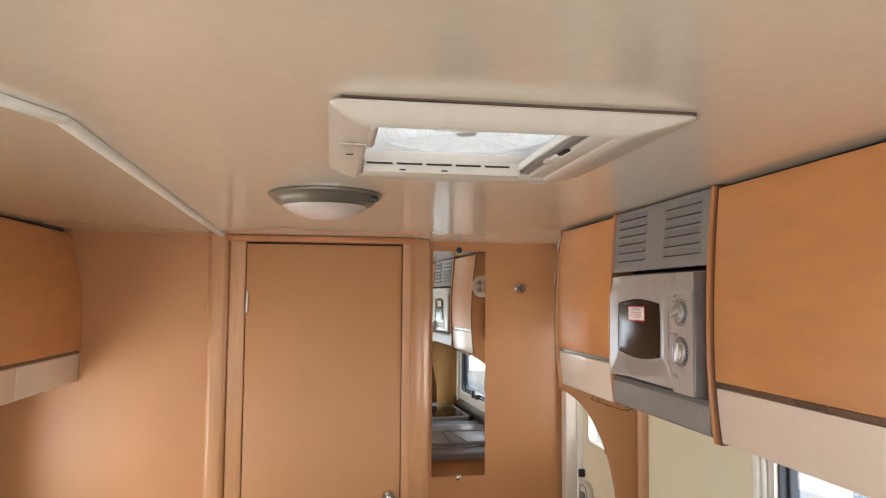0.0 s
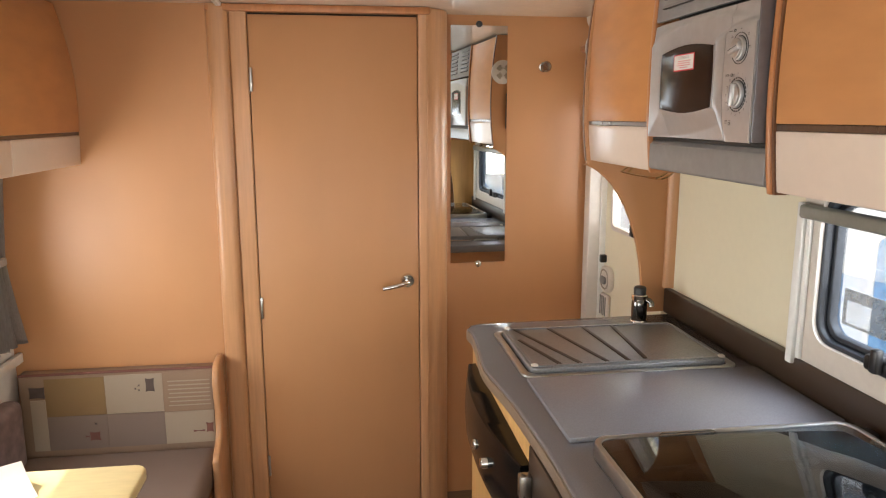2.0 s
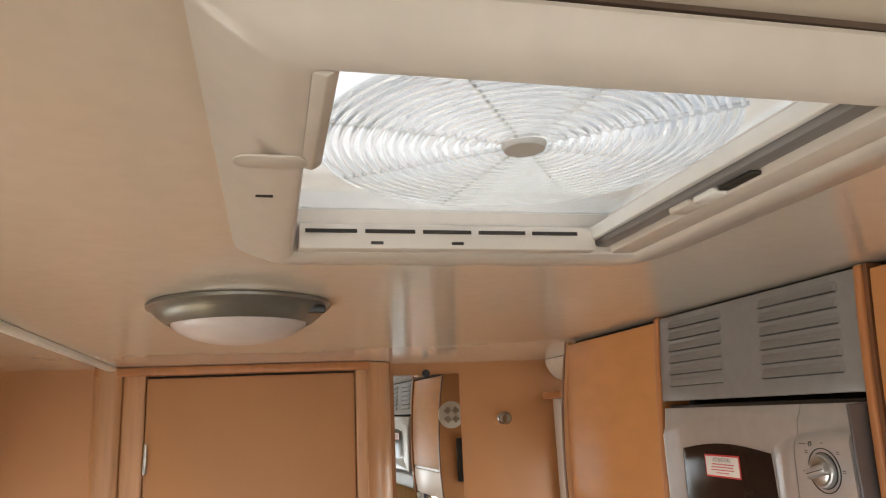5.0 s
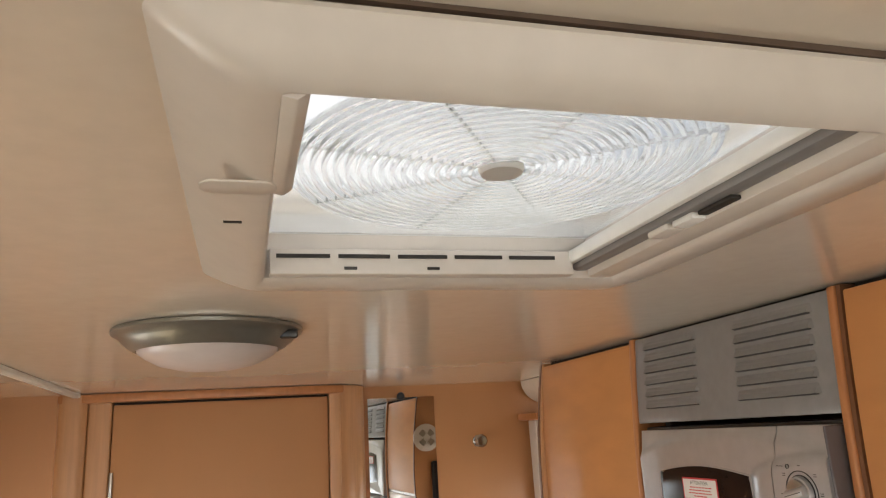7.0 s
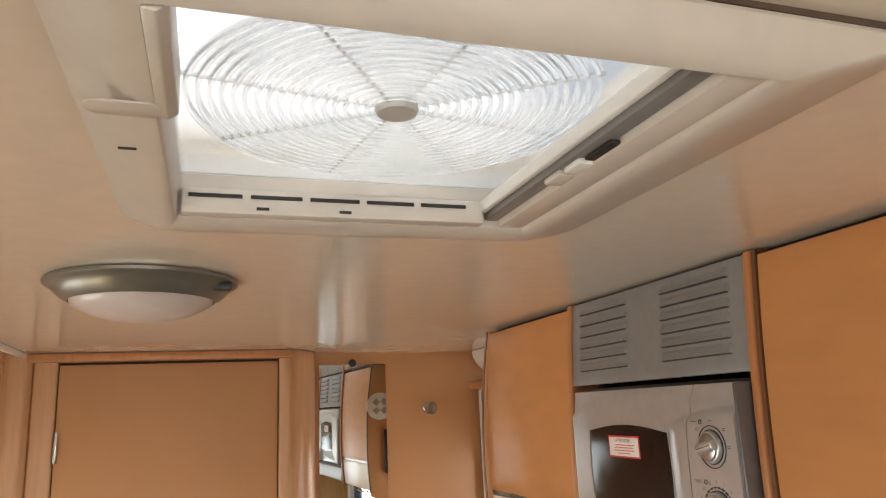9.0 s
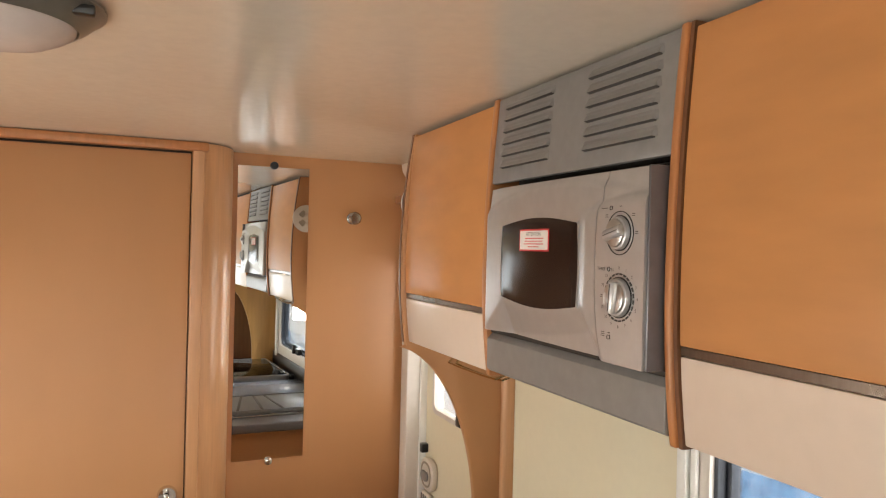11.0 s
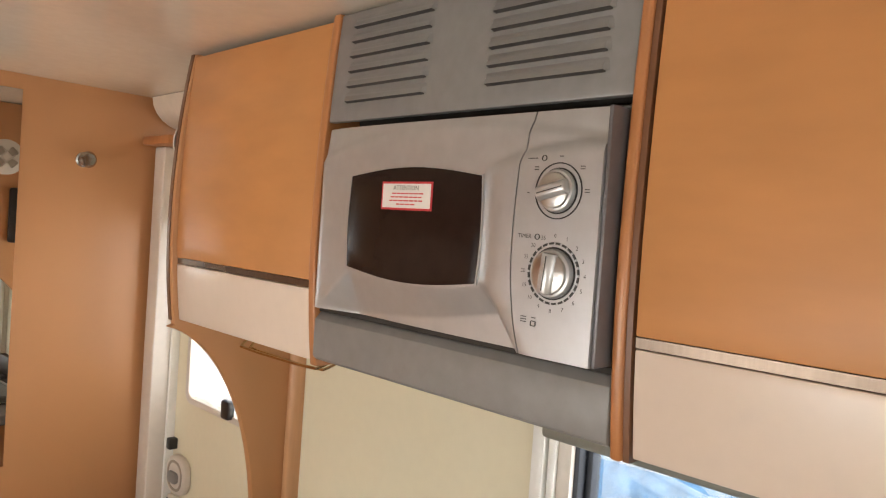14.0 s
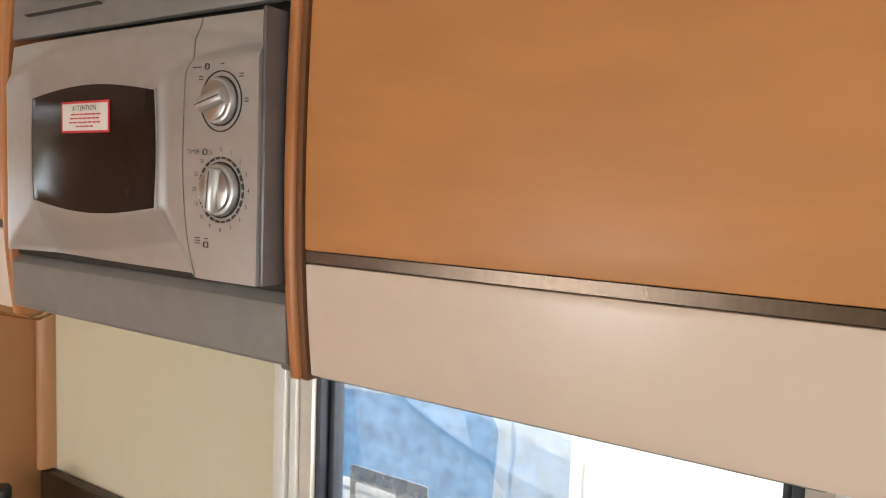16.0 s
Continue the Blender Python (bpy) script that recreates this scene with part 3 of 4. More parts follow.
# ---- end panel with its arch, seen from both sides ----
zs = [TOP - 0.002 - (TOP - 1.405) * i / 16 for i in range(17)]
outline = [(bow(z) - 0.007 + 0.10 * max(0, z - 1.585) ** 2, z) for z in zs]
for i in range(25):
    w = radians(90 - 90 * i / 24)
    outline.append((0.80 + 0.235 * math.cos(w) if i else 0.842, 0.93 + 0.465 * math.sin(w)))
outline = [p for p in outline if p[0] > 0.82]
outline += [(1.035, 0.921), (1.128, 0.921), (1.128, TOP - 0.002)]
endp = thing("end_panel", (0.98, 1.955, 0.921), "pear wood end panel cut to an arch over the worktop", "panel")
part("board", prism(outline, "y", 1.946, 1.964, 0.002), wood_panel, endp)
rim = [(bow(z) - 0.007 + 0.10 * max(0, z - 1.585) ** 2, z) for z in zs]
part("edging", prism([(x - 0.0022, z) for x, z in rim] + [(x + 0.002, z) for x, z in reversed(rim)], "y", 1.9555, 1.9655), wood_dark_edge, endp, "dark brown edging")
part("corner_moulding", prism([(1.100, 1.9455), (1.100, 1.938), (1.104, 1.931), (1.112, 1.927), (1.129, 1.926), (1.129, 1.9455)], "z", 1.001, 1.402), wood_trim, endp)
vent = thing("round_vent", (0.882, 1.966, 1.735), "round ivory plastic vent on the locker end panel", "vent")
P = Matrix.Translation((0.882, 1.9645, 1.737)) @ Matrix.Rotation(radians(-90), 4, "X")
part("disc", lathe([(0.054, 0), (0.054, 0.006), (0.049, 0.009), (0.020, 0.011), (0, 0.011)], 36, P), ivory_plastic, vent)
# Slot boxes lie nearly flush; the darker beige paints their shade
for k in range(4):
    cut = box(0.010, 0.035, -0.013, 0.013, 0.0088, 0.0113, 0.004)
    cut.transform(P @ Matrix.Rotation(radians(45 + 90 * k), 4, "Z"))
    part("slot", cut, recess_shade_beige, vent)
sw = thing("switch_box", (0.93, 1.966, 1.50), "black switch box with two round knobs", "switch")
part("case", box(0.896, 0.963, 1.9645, 1.985, 1.475, 1.645, 0.008, 3), black_plastic, sw)
for z in (1.520, 1.550):
    part("button", lathe([(0.012, 0), (0.012, 0.006), (0.009, 0.008), (0, 0.008)], 20, Matrix.Translation((0.929, 1.985, z)) @ Matrix.Rotation(radians(-90), 4, "X")), dark_gap, sw)

gold = material("brass_wire", (0.62, 0.42, 0.20), 0.2, metal=1.0, vary=0.05, bump=0)
rail = thing("towel_rail", (0.888, 1.64, 1.40), "thin brass wire rail hanging under the roof locker", "rail")
part("wire", tube([(0.905, 1.765, 1.404), (0.882, 1.762, 1.390), (0.872, 1.755, 1.384), (0.874, 1.70, 1.382), (0.878, 1.60, 1.382), (0.880, 1.545, 1.384), (0.892, 1.538, 1.390), (0.915, 1.537, 1.404)], 0.0024, 8), gold, rail)
part("wire", tube([(0.925, 1.765, 1.404), (0.900, 1.762, 1.388), (0.890, 1.755, 1.380), (0.892, 1.60, 1.378), (0.896, 1.548, 1.380), (0.910, 1.54, 1.388), (0.93, 1.539, 1.404)], 0.0024, 8), gold, rail)

# ---- worktop and what lies on it ----
edge = []
for i in range(40):
    y = 0.20 + (1.80 - 0.20) * i / 39
    edge.append((0.462 - 0.022 * math.exp(-((y - 1.52) / 0.16) ** 2) + 0.008 * math.exp(-((y - 1.0) / 0.2) ** 2), y))
edge += [(0.456 + 0.06 * (1 - math.cos(radians(a))), 1.845 + 0.055 * math.sin(radians(a))) for a in (0, 20, 40, 60, 80, 90)]
top = edge + [(1.129, 1.925), (1.129, 0.20)]
bm = prism(top, "z", 0.884, 0.920, 0.007, 3)
worktop = thing("worktop", (0.8, 1.0, 0.884), "grey-brown laminate worktop with a rounded end", "worktop")
part("slab", bm, counter_mat, worktop)
inner_edge = [(x - 0.004, y) for x, y in edge]
part("edge_band", prism(inner_edge + [(x + 0.010, y) for x, y in reversed(edge)], "z", 0.887, 0.9145, 0.003), counter_edge, worktop, "brown edge band")
part("upstand", box(1.106, 1.129, 0.20, 1.944, 0.9205, 0.998, 0.003), splash_mat, worktop, "dark brown upstand")

lid_mat = material("smoked_steel_lid", (0.25, 0.25, 0.255), 0.30, metal=0.45, vary=0.16, scale=40, bump=0.12, fine=260)
sink = thing("sink_lid", (0.79, 1.6, 0.921), "ribbed grey draining lid over the sink", "sink lid")
part("rim", ring_prism(round_rect(0.518, 1.066, 1.418, 1.792, 0.03), round_rect(0.536, 1.050, 1.436, 1.776, 0.025), "z", 0.9205, 0.9275, 0.0025), steel, sink)
part("lid", prism(round_rect(0.540, 1.046, 1.440, 1.770, 0.022), "z", 0.9215, 0.9395, 0.004, 3), lid_mat, sink)
for x0, y0, x1, y1 in ((0.575, 1.752, 0.672, 1.452), (0.672, 1.752, 0.742, 1.452), (0.775, 1.752, 0.795, 1.456), (0.862, 1.752, 0.842, 1.470), (0.565, 1.66, 0.62, 1.452)):
    v = Vector((x1 - x0, y1 - y0, 0))
    rib = box(-v.length / 2, v.length / 2, -0.0055, 0.0055, -0.001, 0.0030, 0.0018)
    rib.transform(Matrix.Translation(((x0 + x1) / 2, (y0 + y1) / 2, 0.9395)) @ Matrix.Rotation(math.atan2(v.y, v.x), 4, "Z"))
    part("rib", rib, splash_mat, sink, "dark rib")
part("border", ring_prism(round_rect(0.548, 1.038, 1.448, 1.762, 0.018), round_rect(0.556, 1.030, 1.456, 1.754, 0.014), "z", 0.939, 0.9425, 0.001), lid_mat, sink)
for x, y in ((0.555, 1.758), (0.552, 1.452), (1.034, 1.452)):
    part("stud", lathe([(0.009, 0), (0.009, 0.003), (0.005, 0.006), (0, 0.0065)], 18, Matrix.Translation((x, y, 0.9415))), ivory_plastic, sink)

board_mat = material("grey_worktop_board", (0.215, 0.212, 0.235), 0.22, vary=0.08, scale=50, bump=0.03, fine=400)
solo("worktop_board", prism(round_rect(0.520, 1.098, 1.078, 1.404, 0.006, 3), "z", 0.9205, 0.9315, 0.002), board_mat, "grey laminate cover board lying flat on the worktop", "board", at=(0.8, 1.24, 0.9205))

smoked = glassy("smoked_hob_glass", (0.11, 0.135, 0.15), 0.0)
enamel = material("dark_enamel", (0.018, 0.022, 0.023), 0.18, vary=0.15, bump=0)
smoked.node_tree.nodes["Principled BSDF"].inputs["IOR"].default_value = 1.33
hob = thing("gas_hob", (0.81, 0.77, 0.921), "gas hob under a closed smoked glass lid", "hob")
part("pan", prism(round_rect(0.552, 1.062, 0.452, 1.032, 0.03), "z", 0.9205, 0.9235, 0.001), enamel, hob)
glass_lid = part("glass_lid", prism(round_rect(0.556, 1.058, 0.456, 1.028, 0.028), "z", 0.9455, 0.9500, 0.0012), smoked, hob, "smoked glass lid")
part("trim", ring_prism(round_rect(0.545, 1.070, 0.445, 1.040, 0.035), round_rect(0.557, 1.057, 0.457, 1.027, 0.027), "z", 0.9205, 0.9525, 0.004), steel, glass_lid, "polished metal rim")
for x, y, r in ((0.70, 0.90, 0.040), (0.92, 0.90, 0.032), (0.70, 0.62, 0.032), (0.92, 0.62, 0.040)):
    ob = part("burner", lathe([(r, 0), (r, 0.008), (r * 0.7, 0.012), (r * 0.7, 0.016), (0, 0.016)], 28, Matrix.Translation((x, y, 0.9235))), steel, hob)
for y in (0.60, 0.92):
    part("pan_support", box(0.60, 1.02, y - 0.003, y + 0.003, 0.938, 0.943), steel, hob)
for x in (0.70, 0.92):
    part("pan_support", box(x - 0.003, x + 0.003, 0.50, 0.99, 0.938, 0.943), steel, hob)
part("hinge", box(1.062, 1.098, 0.985, 1.020, 0.9205, 0.945, 0.005), black_plastic, hob)

dark_chrome = material("dark_chrome", (0.20, 0.19, 0.18), 0.14, metal=1.0, vary=0.08, bump=0)
tap = thing("tap", (0.985, 1.85, 0.92), "chrome and black folding tap beside the sink", "tap")
T = Matrix.Translation((0.985, 1.850, 0.9202))
part("base", lathe([(0.026, 0), (0.026, 0.003), (0.0235, 0.007), (0, 0.007)], 28, T), chrome, tap)
part("body", lathe([(0.0225, 0.007), (0.0235, 0.050), (0.0225, 0.066), (0.0215, 0.068), (0, 0.068)], 28, T), dark_chrome, tap, "dark chrome body")
part("collar", lathe([(0.0225, 0.068), (0.0240, 0.071), (0.0240, 0.083), (0.0215, 0.086), (0, 0.086)], 28, T), chrome, tap)
part("lever", lathe([(0.0185, 0.086), (0.0190, 0.104), (0.0160, 0.109), (0, 0.110)], 24, T), black_plastic, tap, "black lever top")
part("spout", tube([(0.997, 1.838, 0.992), (1.006, 1.828, 0.990), (1.010, 1.822, 0.984), (1.011, 1.820, 0.974)], 0.0085, 12), dark_chrome, tap)

# base units under the worktop
honey = material("honey_wood_front", (0.60, 0.34, 0.12), 0.36, vary=0.10, grain=(9, 9, 0.8), scale=5, bump=0.02)
unit = thing("kitchen_base_unit", (0.8, 1.55, 0), "honey coloured base unit with a bowed black control panel", "kitchen cabinet")
part("carcass", box(0.492, 1.128, 1.18, 1.880, 0.0, 0.883), wood_panel, unit)
part("front", box(0.476, 0.4915, 1.185, 1.872, 0.06, 0.880, 0.003), honey, unit)
sect = [(0.4755, 0.822), (0.424, 0.822), (0.418, 0.819), (0.411, 0.790), (0.407, 0.745), (0.410, 0.700), (0.424, 0.655), (0.448, 0.618), (0.4755, 0.600)]
bm = bmesh.new()
loops = []
N = 22
for i in range(N + 1):
    s = -1 + 2 * i / N
    k = 1 - 0.62 * s * s
    loops.append([bm.verts.new((0.4755 - (0.4755 - x) * k, 1.505 + 0.315 * s, z)) for x, z in sect])
for a, b in zip(loops, loops[1:]):
    for i in range(len(sect) - 1):
        bm.faces.new((a[i], a[i + 1], b[i + 1], b[i]))
    bm.faces.new((a[-1], a[0], b[0], b[-1]))
bm.faces.new(loops[0]), bm.faces.new(loops[-1][::-1])
ctrl = part("control_panel", bm, black_gloss, unit, "bowed glossy black control panel", smooth=28)
for y in (1.36, 1.46):
    part("knob", lathe([(0.014, 0), (0.013, 0.014), (0.009, 0.017), (0, 0.0175)], 22, Matrix.Translation((0.418, y, 0.745)) @ AX), chrome, ctrl)
oven = thing("oven_unit", (0.8, 0.75, 0), "dark brown oven unit with a metal door catch", "oven")
part("carcass", box(0.492, 1.128, 0.30, 1.176, 0.0, 0.883), wood_panel, oven)
part("grill_door", box(0.466, 0.4915, 0.32, 1.172, 0.690, 0.878, 0.004), splash_mat, oven)
part("oven_door", box(0.466, 0.4915, 0.32, 1.172, 0.10, 0.684, 0.004), black_gloss, oven)
part("catch", box(0.440, 0.4665, 1.135, 1.160, 0.775, 0.825, 0.004), steel, oven, "metal door catch")
part("catch", box(0.440, 0.4665, 1.135, 1.160, 0.640, 0.690, 0.004), steel, oven, "metal door catch")

# ---- kitchen window ----
pewter_grey = material("grey_green_paint", (0.27, 0.27, 0.235), 0.35, metal=0.2, vary=0.05, bump=0.01)
win = thing("window_1", (1.12, 0.93, 0.99), "kitchen window with ivory surround and black rubber seal", "window", kind="structure")
part("window_frame", ring_prism(round_rect(0.545, 1.290, 0.986, 1.402, 0.004), round_rect(0.600, 1.232, 1.052, 1.380, 0.050), "x", 1.112, 1.129, 0.002), ivory_plastic, win)
part("blind_channel", box(1.096, 1.1115, 1.270, 1.2925, 0.984, 1.350, 0.003), white_plastic, win)
part("blind_channel", box(1.103, 1.1115, 1.254, 1.267, 1.000, 1.340, 0.002), white_plastic, win)
part("blind_channel", box(1.096, 1.1115, 0.548, 0.574, 0.984, 1.350, 0.003), white_plastic, win)
part("blind_cassette", box(1.082, 1.1115, 0.576, 1.2685, 1.318, 1.348, 0.007, 3), pewter_grey, win, "grey metal blind cassette")
part("seal", ring_prism(round_rect(0.592, 1.244, 1.041, 1.384, 0.058), round_rect(0.612, 1.224, 1.061, 1.364, 0.045), "x", 1.122, 1.150, 0.003), rubber, win, "black rubber seal")
part("inner_frame", ring_prism(round_rect(0.612, 1.224, 1.061, 1.364, 0.045), round_rect(0.622, 1.213, 1.073, 1.352, 0.040), "x", 1.140, 1.165, 0.003), rubber, win)
pane = part("pane", prism(round_rect(0.600, 1.235, 1.045, 1.380, 0.05), "x", 1.154, 1.1575), pane_glass, win)
pane.visible_shadow = False
latch = part("latch", box(1.098, 1.128, 0.985, 1.055, 1.050, 1.082, 0.008, 3), black_plastic, win, "black window latch")
part("latch_lever", box(1.082, 1.100, 1.000, 1.020, 1.056, 1.104, 0.005, 2), black_plastic, latch)


def backlit(name, color, share):
    """Thin plastic foil on the pane through which daylight shines."""
    m = material(name, color, 0.5, vary=0.06, bump=0)
    n, l = m.node_tree.nodes, m.node_tree.links
    tr, mix = n.new("ShaderNodeBsdfTransparent"), n.new("ShaderNodeMixShader")
    tr.inputs[0].default_value = (*color, 1)
    mix.inputs[0].default_value = share
    l.new(n["Principled BSDF"].outputs[0], mix.inputs[1])
    l.new(tr.outputs[0], mix.inputs[2])
    l.new(mix.outputs[0], n["Material Output"].inputs[0])
    return m


label_grey = backlit("grey_label_foil", (0.62, 0.62, 0.61), 0.75)
label_white = backlit("white_label_foil", (0.92, 0.92, 0.92), 0.85)
plate = part("window_label", ring_prism(round_rect(1.055, 1.190, 1.100, 1.178, 0.003, 2), round_rect(1.108, 1.181, 1.106, 1.154, 0.002, 2), "x", 1.1515, 1.1535), label_grey, win, "grey and white label stuck on the pane")
part("label_face", box(1.1517, 1.1533, 1.1082, 1.1808, 1.1062, 1.1538), label_white, win)

# ---- entrance door ----
edoor = thing("door_2", (1.13, 2.23, 0.0), "cream caravan entrance door with a small window", "door", kind="structure")
part("door_leaf", wall_with_hole("x", 1.112, 1.140, 1.968, 2.488, 0.03, 1.79, (1.985, 2.415, 1.125, 1.56)), cream_wall, edoor)
part("window_rim", ring_prism(round_rect(1.975, 2.428, 1.112, 1.572, 0.03), round_rect(1.988, 2.412, 1.128, 1.557, 0.022), "x", 1.106, 1.113, 0.002), ivory_plastic, edoor)
ep = part("pane", prism(round_rect(1.986, 2.414, 1.126, 1.559, 0.02), "x", 1.120, 1.124), pane_glass, edoor)
ep.visible_shadow = False
part("window_catch", box(1.092, 1.112, 2.180, 2.215, 1.120, 1.165, 0.005), black_plastic, edoor, "black window catch")
part("frame_post", box(1.046, 1.1295, 2.500, 2.560, 0.0, 1.774, 0.004, 3), ivory_plastic, edoor, "ivory door frame post")
part("frame_post", box(1.090, 1.1295, 2.488, 2.4995, 0.0, 1.774, 0.002), white_plastic, edoor)
part("frame_head", box(1.088, 1.1295, 1.968, 2.398, 1.785, 1.80, 0.002), ivory_plastic, edoor)
lk = part("lock_case", prism(round_rect(2.375, 2.478, 0.868, 0.968, 0.040), "x", 1.090, 1.112, 0.006, 3), ivory_plastic, edoor, "ivory plastic lock case")
# Raised ring in darker beige paints the shade of a recess
part("recess", ring_prism(round_rect(2.386, 2.467, 0.879, 0.957, 0.034), round_rect(2.392, 2.461, 0.885, 0.951, 0.030), "x", 1.0885, 1.0905), recess_shade_beige, lk)
part("handle", prism(round_rect(2.402, 2.450, 0.900, 0.930, 0.012), "x", 1.079, 1.090, 0.004), grey_panel, lk, "grey pull handle")
lower_case = part("lower_case", box(1.094, 1.112, 2.402, 2.478, 0.765, 0.856, 0.008, 3), ivory_plastic, edoor)
for k in range(4):
    part("rib", box(1.0905, 1.0945, 2.412 + k * 0.0175, 2.4175 + k * 0.0175, 0.772, 0.848, 0.001), grey_panel, lower_case)
part("keep", box(1.088, 1.112, 2.462, 2.484, 0.975, 1.005, 0.004), black_plastic, edoor, "black keep")
solo("trim_6", box(1.010, 1.1295, 2.40, 2.560, 1.775, 1.797, 0.004), wood_edge, "small pear wood ledge above the entrance door", kind="structure")
pts = [(1.1295, TOP - 0.0015), (1.030, TOP - 0.0015)] + [(1.1295 - 0.0995 * math.cos(radians(a)), TOP - 0.0015 - 0.080 * math.sin(radians(a))) for a in range(15, 91, 15)]
solo("trim_7", prism(pts, "y", 1.966, 2.558), cream_ceiling, "cream rounded cove where ceiling meets the entrance wall", kind="structure", smooth=60)

# ---- second end panel of the kitchen, seen in the mirror ----
outline = [(1.1285, 0.9212), (0.985, 0.9212)] + [(0.80 + 0.185 * math.cos(radians(a)), 0.95 + 0.445 * math.sin(radians(a))) for a in range(0, 80, 8)] + [(0.832, 1.4015), (1.1285, 1.4015)]
solo("kitchen_end_board", prism(outline, "y", 0.440, 0.458, 0.002), honey, "honey coloured wood end board with an arched edge", "panel", at=(1.05, 0.45, 0.9212))
lounge = thing("lounge_cabinet", (0.97, -0.18, 0), "tall dark brown wood cabinet beside the kitchen", "cabinet")
part("body", box(0.78, 1.1285, -0.30, -0.012, 0.0, 1.40, 0.003), wood_dark_edge, lounge)
part("door", box(0.764, 0.779, -0.295, -0.017, 0.05, 1.395, 0.003), wood_dark_edge, lounge)

# ---- roof hatch ----
hatch = thing("roof_hatch", (0.285, 0.67, 1.875), "ivory framed roof hatch with a ribbed round acrylic lens", "roof hatch")


levels = [((0.100, 0.530, 0.526, 0.910), 0.010, TOP - 0.0005), ((0.098, 0.532, 0.524, 0.912), 0.010, 1.9015), ((0.100, 0.544, 0.503, 0.924), 0.012, 1.9012), ((0.099, 0.544, 0.502, 0.924), 0.012, 1.8985), ((0.102, 0.536, 0.504, 0.920), 0.012, 1.8950), ((0.117, 0.505, 0.508, 0.905), 0.012, 1.8850), ((0.130, 0.478, 0.5125, 0.890), 0.012, 1.8775), ((0.138, 0.466, 0.518, 0.881), 0.010, 1.8745), ((0.146, 0.454, 0.5205, 0.850), 0.004, 1.8740), ((0.148, 0.450, 0.522, 0.843), 0.003, 1.877), ((0.150, 0.446, 0.523, 0.838), 0.003, 1.912)]
bm = bmesh.new()
rings = [[bm.verts.new((x, y, z)) for x, y in round_rect(*b, r, 6)] for b, r, z in levels]
for a, b in zip(rings, rings[1:]):
    for i in range(len(a)):
        bm.faces.new((a[i], a[(i + 1) % len(a)], b[(i + 1) % len(a)], b[i]))
part("frame", bm, ivory_plastic, hatch, smooth=50)
part("upper_collar", ring_prism(round_rect(0.137, 0.457, 0.520, 0.846, 0.006), round_rect(0.150, 0.446, 0.523, 0.838, 0.005), "z", 1.912, 1.930), white_plastic, hatch)
vent_bar = part("vent_bar", box(0.152, 0.405, 0.824, 0.8375, 1.876, 1.8965, 0.0015), ivory_plastic, hatch)
# Slots are near-black boxes on the bar, their depth only painted shade
for k in range(5):
    x = 0.157 + k * 0.0475
    part("slot", box(x, x + 0.041, 0.8228, 0.826, 1.8888, 1.8918), dark_gap, vent_bar)
for x in (0.214, 0.281):
    part("slot", box(x - 0.005, x + 0.005, 0.8228, 0.826, 1.8795, 1.8818), dark_gap, vent_bar)
rail_part = part("blind_rail", box(0.409, 0.4235, 0.524, 0.836, 1.8815, 1.8935, 0.003), grey_panel, hatch, "dark grey blind rail")
part("blind_rail", box(0.402, 0.4085, 0.524, 0.836, 1.886, 1.8975, 0.002), white_plastic, hatch)
part("rail_lip", box(0.4238, 0.4480, 0.525, 0.8365, 1.8765, 1.9115, 0.002), ivory_plastic, hatch)
part("slider", box(0.411, 0.428, 0.690, 0.716, 1.877, 1.8825, 0.0022), ivory_plastic, rail_part, "ivory slider clip")
part("slider", box(0.413, 0.430, 0.664, 0.688, 1.877, 1.8825, 0.0022), white_plastic, rail_part)
part("slider", box(0.416, 0.424, 0.628, 0.662, 1.8785, 1.8815, 0.001), dark_gap, rail_part)
part("tongue", prism(round_rect(0.112, 0.149, 0.614, 0.632, 0.008), "z", 1.8730, 1.8743, 0.0004), ivory_plastic, hatch, "clear plastic pull tab")
part("slot", box(0.122, 0.132, 0.682, 0.684, 1.8734, 1.8744), dark_gap, hatch)
part("side_lip", prism([(0.146, 1.874), (0.152, 1.8725), (0.157, 1.876), (0.157, 1.902), (0.150, 1.902)], "y", 0.523, 0.632, 0.001), ivory_plastic, hatch)
# Dark brown strip paints the shadow where the frame meets the ceiling
edge_shade_brown = material("brown_frame_edge_shade", (0.10, 0.065, 0.045), 0.6, vary=0.15, bump=0.02)
part("edge_shade", prism([(0.112, 1.9048), (0.540, 1.9048), (0.540, 1.9008), (0.112, 1.9032)], "y", 0.5020, 0.5050), edge_shade_brown, hatch, "dark brown strip painting the shade along the frame's edge")
opal_dome = bpy.data.materials.new("opal_roof_dome")
opal_dome.use_nodes = True
dn, dl = opal_dome.node_tree.nodes, opal_dome.node_tree.links
thin, mixer = dn.new("ShaderNodeBsdfTranslucent"), dn.new("ShaderNodeMixShader")
thin.inputs[0].default_value = (0.88, 0.88, 0.86, 1)
mixer.inputs[0].default_value = 0.95
dl.new(dn["Principled BSDF"].outputs[0], mixer.inputs[1])
dl.new(thin.outputs[0], mixer.inputs[2])
dl.new(mixer.outputs[0], dn["Material Output"].inputs[0])
bm = bmesh.new()
shells = [[bm.verts.new((x, y, z)) for x, y in round_rect(0.110 + i, 0.486 - i, 0.483 + i, 0.878 - i, 0.04, 5)] for i, z in ((0.0, 1.956), (0.004, 1.985), (0.020, 2.004), (0.060, 2.016), (0.11, 2.020))]
for a, b in zip(shells, shells[1:]):
    for i in range(len(a)):
        bm.faces.new((a[i], a[(i + 1) % len(a)], b[(i + 1) % len(a)], b[i]))
bm.faces.new(shells[-1])
